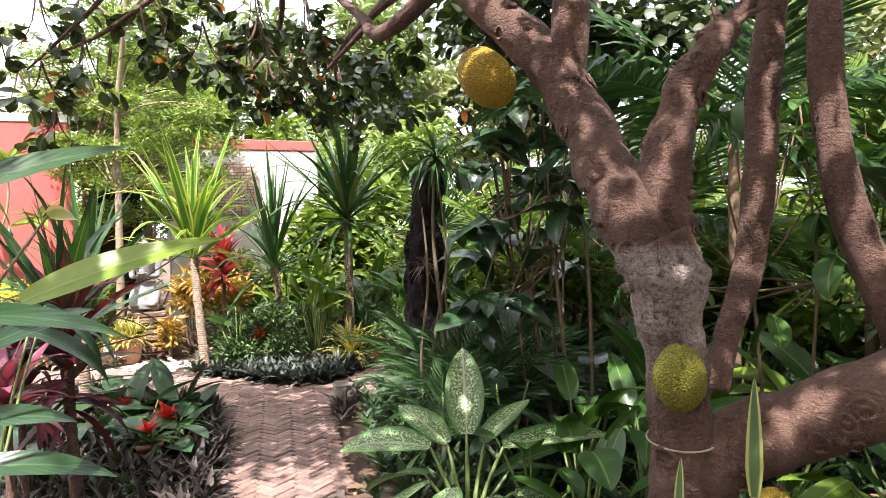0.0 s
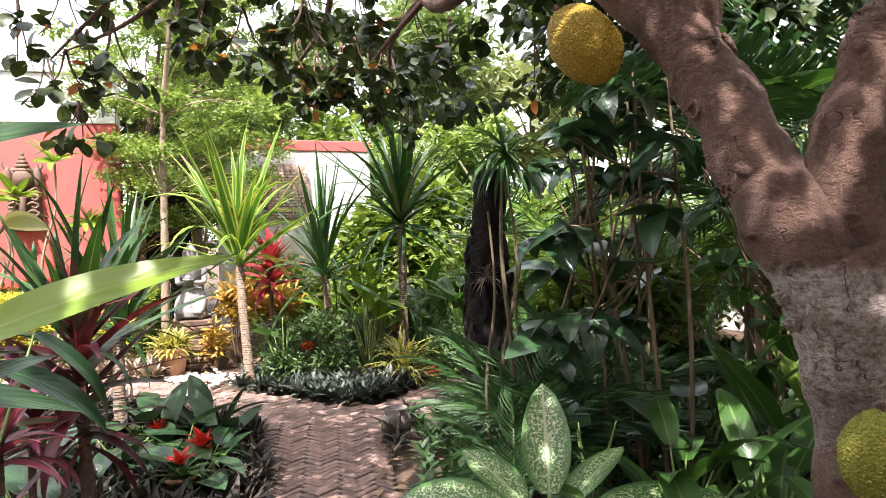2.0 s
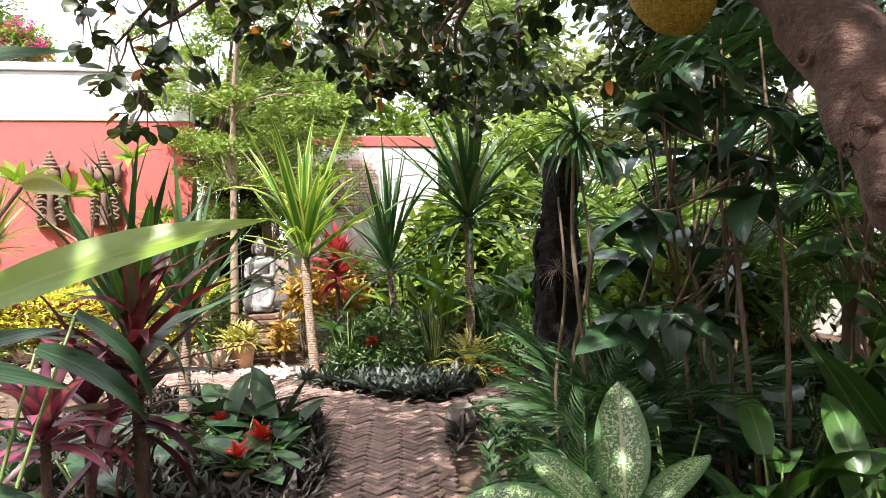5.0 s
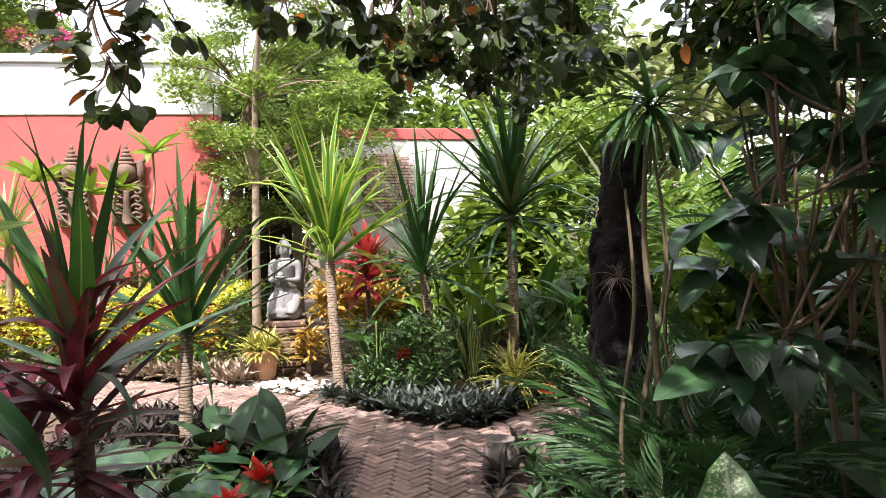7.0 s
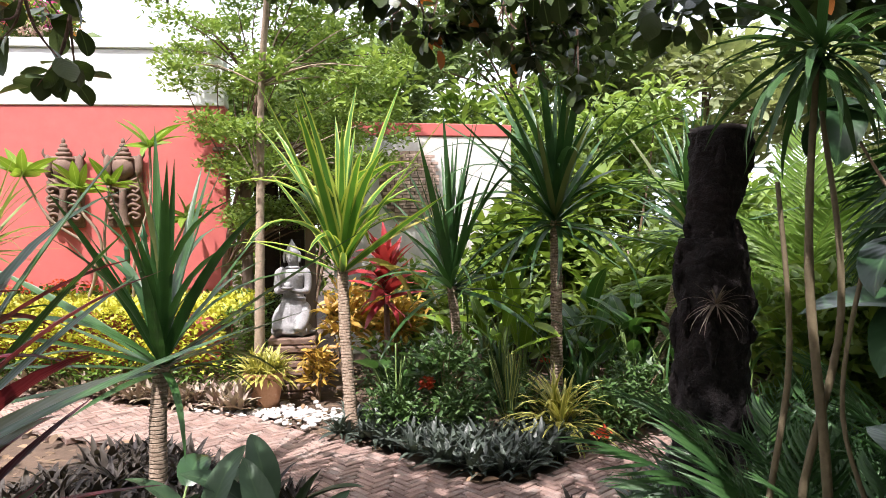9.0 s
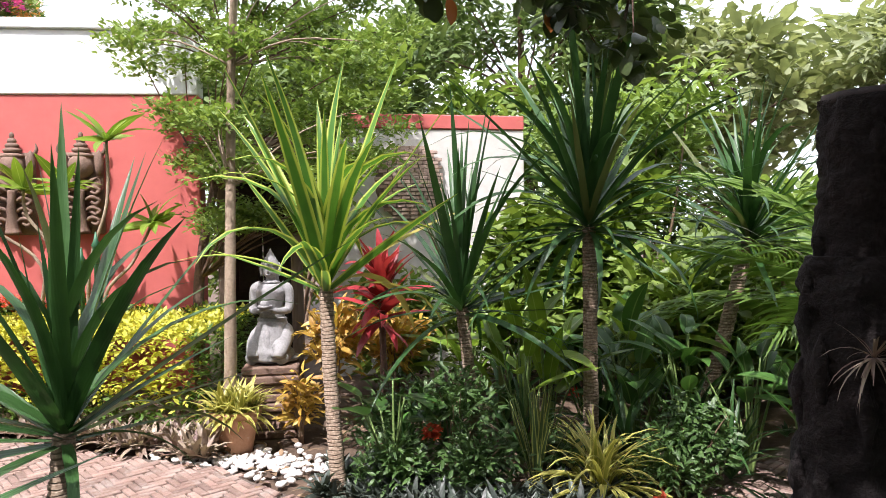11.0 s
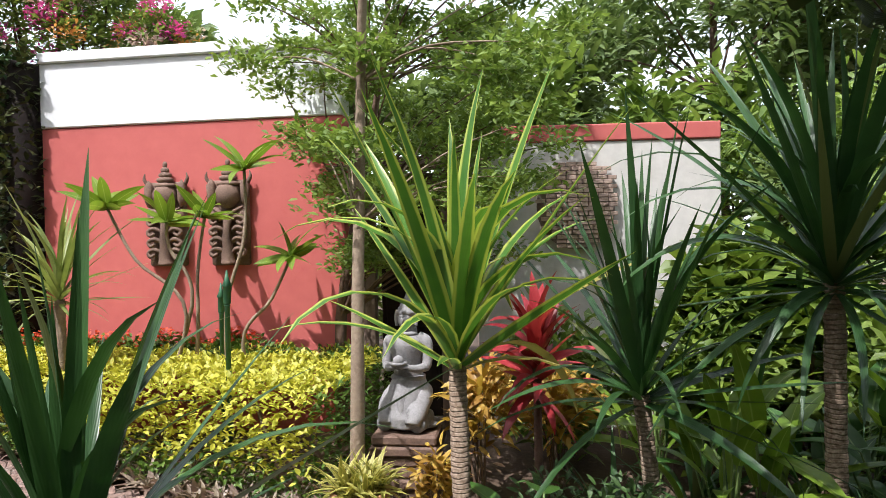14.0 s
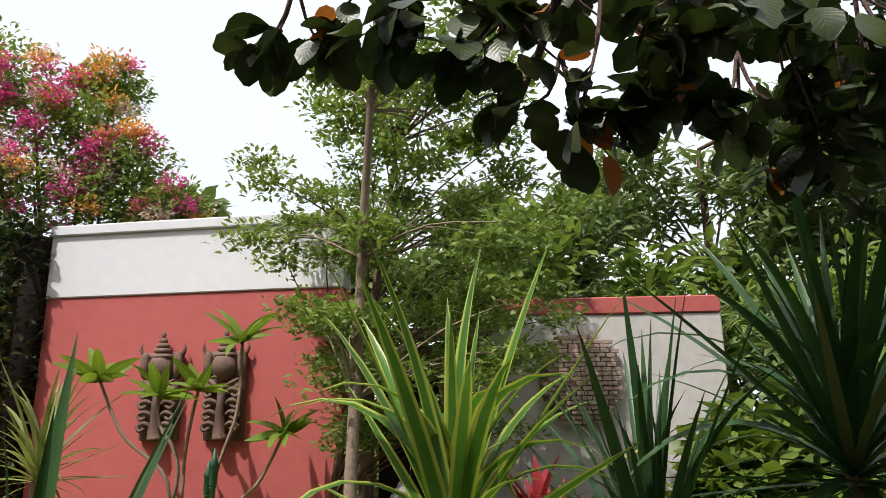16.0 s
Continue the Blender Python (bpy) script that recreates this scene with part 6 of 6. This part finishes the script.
def ixora():
    rng = random.Random(220)
    g = thing("ixora_row", (-7.5, 9.2, 0), "row of ixora with orange-red flower heads along the wall", "flowering shrub", kind="stuff")
    fl, lf = [], []
    for k in range(46):
        x = rng.uniform(-8.9, -6.2)
        y = 9.01 + (x + 8.95) * 0.41 - rng.uniform(0.25, 0.5)
        c = Vector((x + 7.5, y - 9.2, 0.98 + rng.uniform(-0.08, 0.1)))
        fl += cloud(rng, c, (0.07, 0.07, 0.05), 26, kinds=1, hollow=0.6, scale=(0.6, 1.0))
        lf += [(0, m) for _, m in cloud(rng, c - Vector((0, 0, 0.12)), (0.2, 0.15, 0.12), 60, scale=(1, 1.8))]
    scatter("flower_heads", IX, fl, L_IXORA, g)
    scatter("foliage", IX, lf, L_HEDGED, g)


ixora()


def green_wall():
    """Dark creeper at the end of the red wall, with bougainvillea over it."""
    rng = random.Random(230)
    g = thing("creeper_screen", (-9.9, 8.6, 0), "tall dark creeper-covered screen beside the red wall", "creeper", kind="stuff")
    # Solid near-black box added as a core behind the creeper leaves.
    bm = bmesh.new()
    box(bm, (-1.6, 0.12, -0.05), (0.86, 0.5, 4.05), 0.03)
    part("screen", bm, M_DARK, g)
    mats = []
    for k in range(6500):
        p = (rng.uniform(-1.7, 0.93), rng.uniform(-0.06, 0.12), rng.uniform(0, 4.25))
        mats.append((rng.randrange(2), aim(p, 170 + rng.uniform(-80, 80), rng.uniform(-60, 30), rng.uniform(-40, 40), rng.uniform(1.1, 2.2))))
    for k in range(1500):
        p = (rng.uniform(0.8, 0.98), rng.uniform(-0.05, 0.5), rng.uniform(0, 4.25)) if k % 2 else (rng.uniform(-1.7, 0.95), rng.uniform(-0.1, 0.5), 4.08 + rng.uniform(-0.1, 0.14))
        mats.append((rng.randrange(2), aim(p, 120 + rng.uniform(-90, 90), rng.uniform(-40, 60), rng.uniform(-40, 40), rng.uniform(1.1, 2.2))))
    scatter("foliage", HEDGE, mats[::2], L_UNDER, g)
    scatter("lighter_foliage", HEDGE, mats[1::2], leaf_mat("creeper_leaf", (0.05, 0.045, 0.02), (0.10, 0.13, 0.04), 0.45, 0.25, island=True), g)
    g = thing("bougainvillea", (-10.2, 10.0, 0), "large bougainvillea with pink, orange and white bracts", "bougainvillea")
    f = Vector((-10.2, 10.0, 0))
    blobs = [((-10.593, 9.395, 6.314), 0.75), ((-11.212, 8.895, 6.789), 0.8), ((-9.845, 9.734, 5.836), 0.7), ((-9.294, 10.101, 5.262), 0.6), ((-10.245, 9.370, 4.989), 0.8), ((-9.499, 9.878, 4.757), 0.6), ((-8.669, 10.397, 4.671), 0.42), ((-10.990, 8.861, 5.221), 0.9), ((-9.884, 10.100, 6.594), 0.5)]
    for c, r in blobs:
        c = Vector(c) - f
        bm = bmesh.new()
        tube(bm, [(0, 0, -0.1), (c.x * 0.5, c.y * 0.5, c.z * 0.6), c], [0.05, 0.035, 0.012], 7, 5)
        part("branch", bm, M_BARK, g)
    lf, pk, og, wh = [], [], [], []
    for c, r in blobs:
        c = Vector(c) - f
        lf += cloud(rng, c, (r * 1.1, r * 1.1, r * 0.9), 1700, kinds=2, hollow=0.2, scale=(0.9, 1.7))
        for k in range(int(17 * r / 0.7)):
            d = Vector((rng.gauss(0, 1), rng.gauss(-0.7, 0.8), rng.gauss(0.1, 1))).normalized() * r * rng.uniform(0.8, 1.1)
            q = c + Vector((d.x, d.y, d.z * 0.8))
            pick = rng.uniform(-0.55, 0.5)
            (og if pick < -0.28 else wh if pick > 0.24 else pk).extend(cloud(rng, q, (0.24, 0.2, 0.17), 120, kinds=2, hollow=0.2, scale=(0.7, 1.2)))
    scatter("foliage", HEDGE, lf, L_TREE, g)
    scatter("pink_blossom", HEDGE, pk, L_ROSE, g, "magenta pink bracts")
    scatter("orange_blossom", HEDGE, og, L_ORANGE, g, "orange bracts")
    scatter("white_blossom", HEDGE, wh, L_PALEPINK, g, "white and pale pink bracts")


green_wall()

# ---- paving ----
def paving():
    g = thing("brick_path", (0, 0, 0), "worn reddish brick garden path laid in herringbone", "path", kind="structure")
    L, W, gap = 0.168, 0.056, 0.007
    turn = radians(45 + 14)
    ct, st = math.cos(turn), math.sin(turn)
    bm = bmesh.new()
    box(bm, (0, 0, 0), (L - gap, W - gap, 0.05), 0.005)
    me = bpy.data.meshes.new("brick")
    bm.to_mesh(me)
    bm.free()
    finish(me, M_BRICK, False)
    verts = np.array([v.co for v in me.vertices])
    faces = [tuple(p.vertices) for p in me.polygons]
    rng = random.Random(60)
    near, rest = 0, []
    for i in range(-260, 260):
        for j in range(-40, 40):
            for flip in (0, 1):
                ox, oy = (i + 3 * j) * W, (i - 3 * j) * W
                cx, cy = (ox + L / 2, oy + W / 2) if not flip else (ox + W / 2, oy + W + L / 2)
                x, y = cx * ct - cy * st - 1.3, cx * st + cy * ct + 5.0
                if path_depth(x, y) < 0.0 or not (-9.5 < x < 1 and -3.5 < y < 9):
                    continue
                px, py = (ox, oy) if not flip else (ox + W, oy + W)
                m = pose(px * ct - py * st - 1.3, px * st + py * ct + 5.0, -0.045 + rng.uniform(-0.004, 0.004), rng.uniform(-1.2, 1.2), rng.uniform(-1.2, 1.2), math.degrees(turn) + (90 if flip else 0))
                if 4.2 < y < 6.6 and -2.2 < x < -0.7 and near < 300:
                    near += 1
                    leaf_part("brick", me, g, m)
                else:
                    rest.append((0, m))
    ob = scatter("bricks", [(verts, faces, np.zeros((len(verts), 2)))], rest, M_BRICK, g, kind="stuff")
    ob.data.polygons.foreach_set("use_smooth", [False] * len(ob.data.polygons))
    bm = bmesh.new()
    for leg in LEGS:
        for (ax, ay, aw), (bx, by, bw) in zip(leg, leg[1:]):
            d = Vector((bx - ax, by - ay)).normalized()
            nx, ny = -d.y, d.x
            z = -0.012 + 0.0006 * len(bm.faces)
            bm.faces.new([bm.verts.new(p) for p in ((ax - nx * aw - d.x * 0.2, ay - ny * aw - d.y * 0.2, z), (bx - nx * bw + d.x * 0.2, by - ny * bw + d.y * 0.2, z), (bx + nx * bw + d.x * 0.2, by + ny * bw + d.y * 0.2, z), (ax + nx * aw - d.x * 0.2, ay + ny * aw - d.y * 0.2, z))])
    part("bedding_sand", bm, M_JOINT, g)


paving()
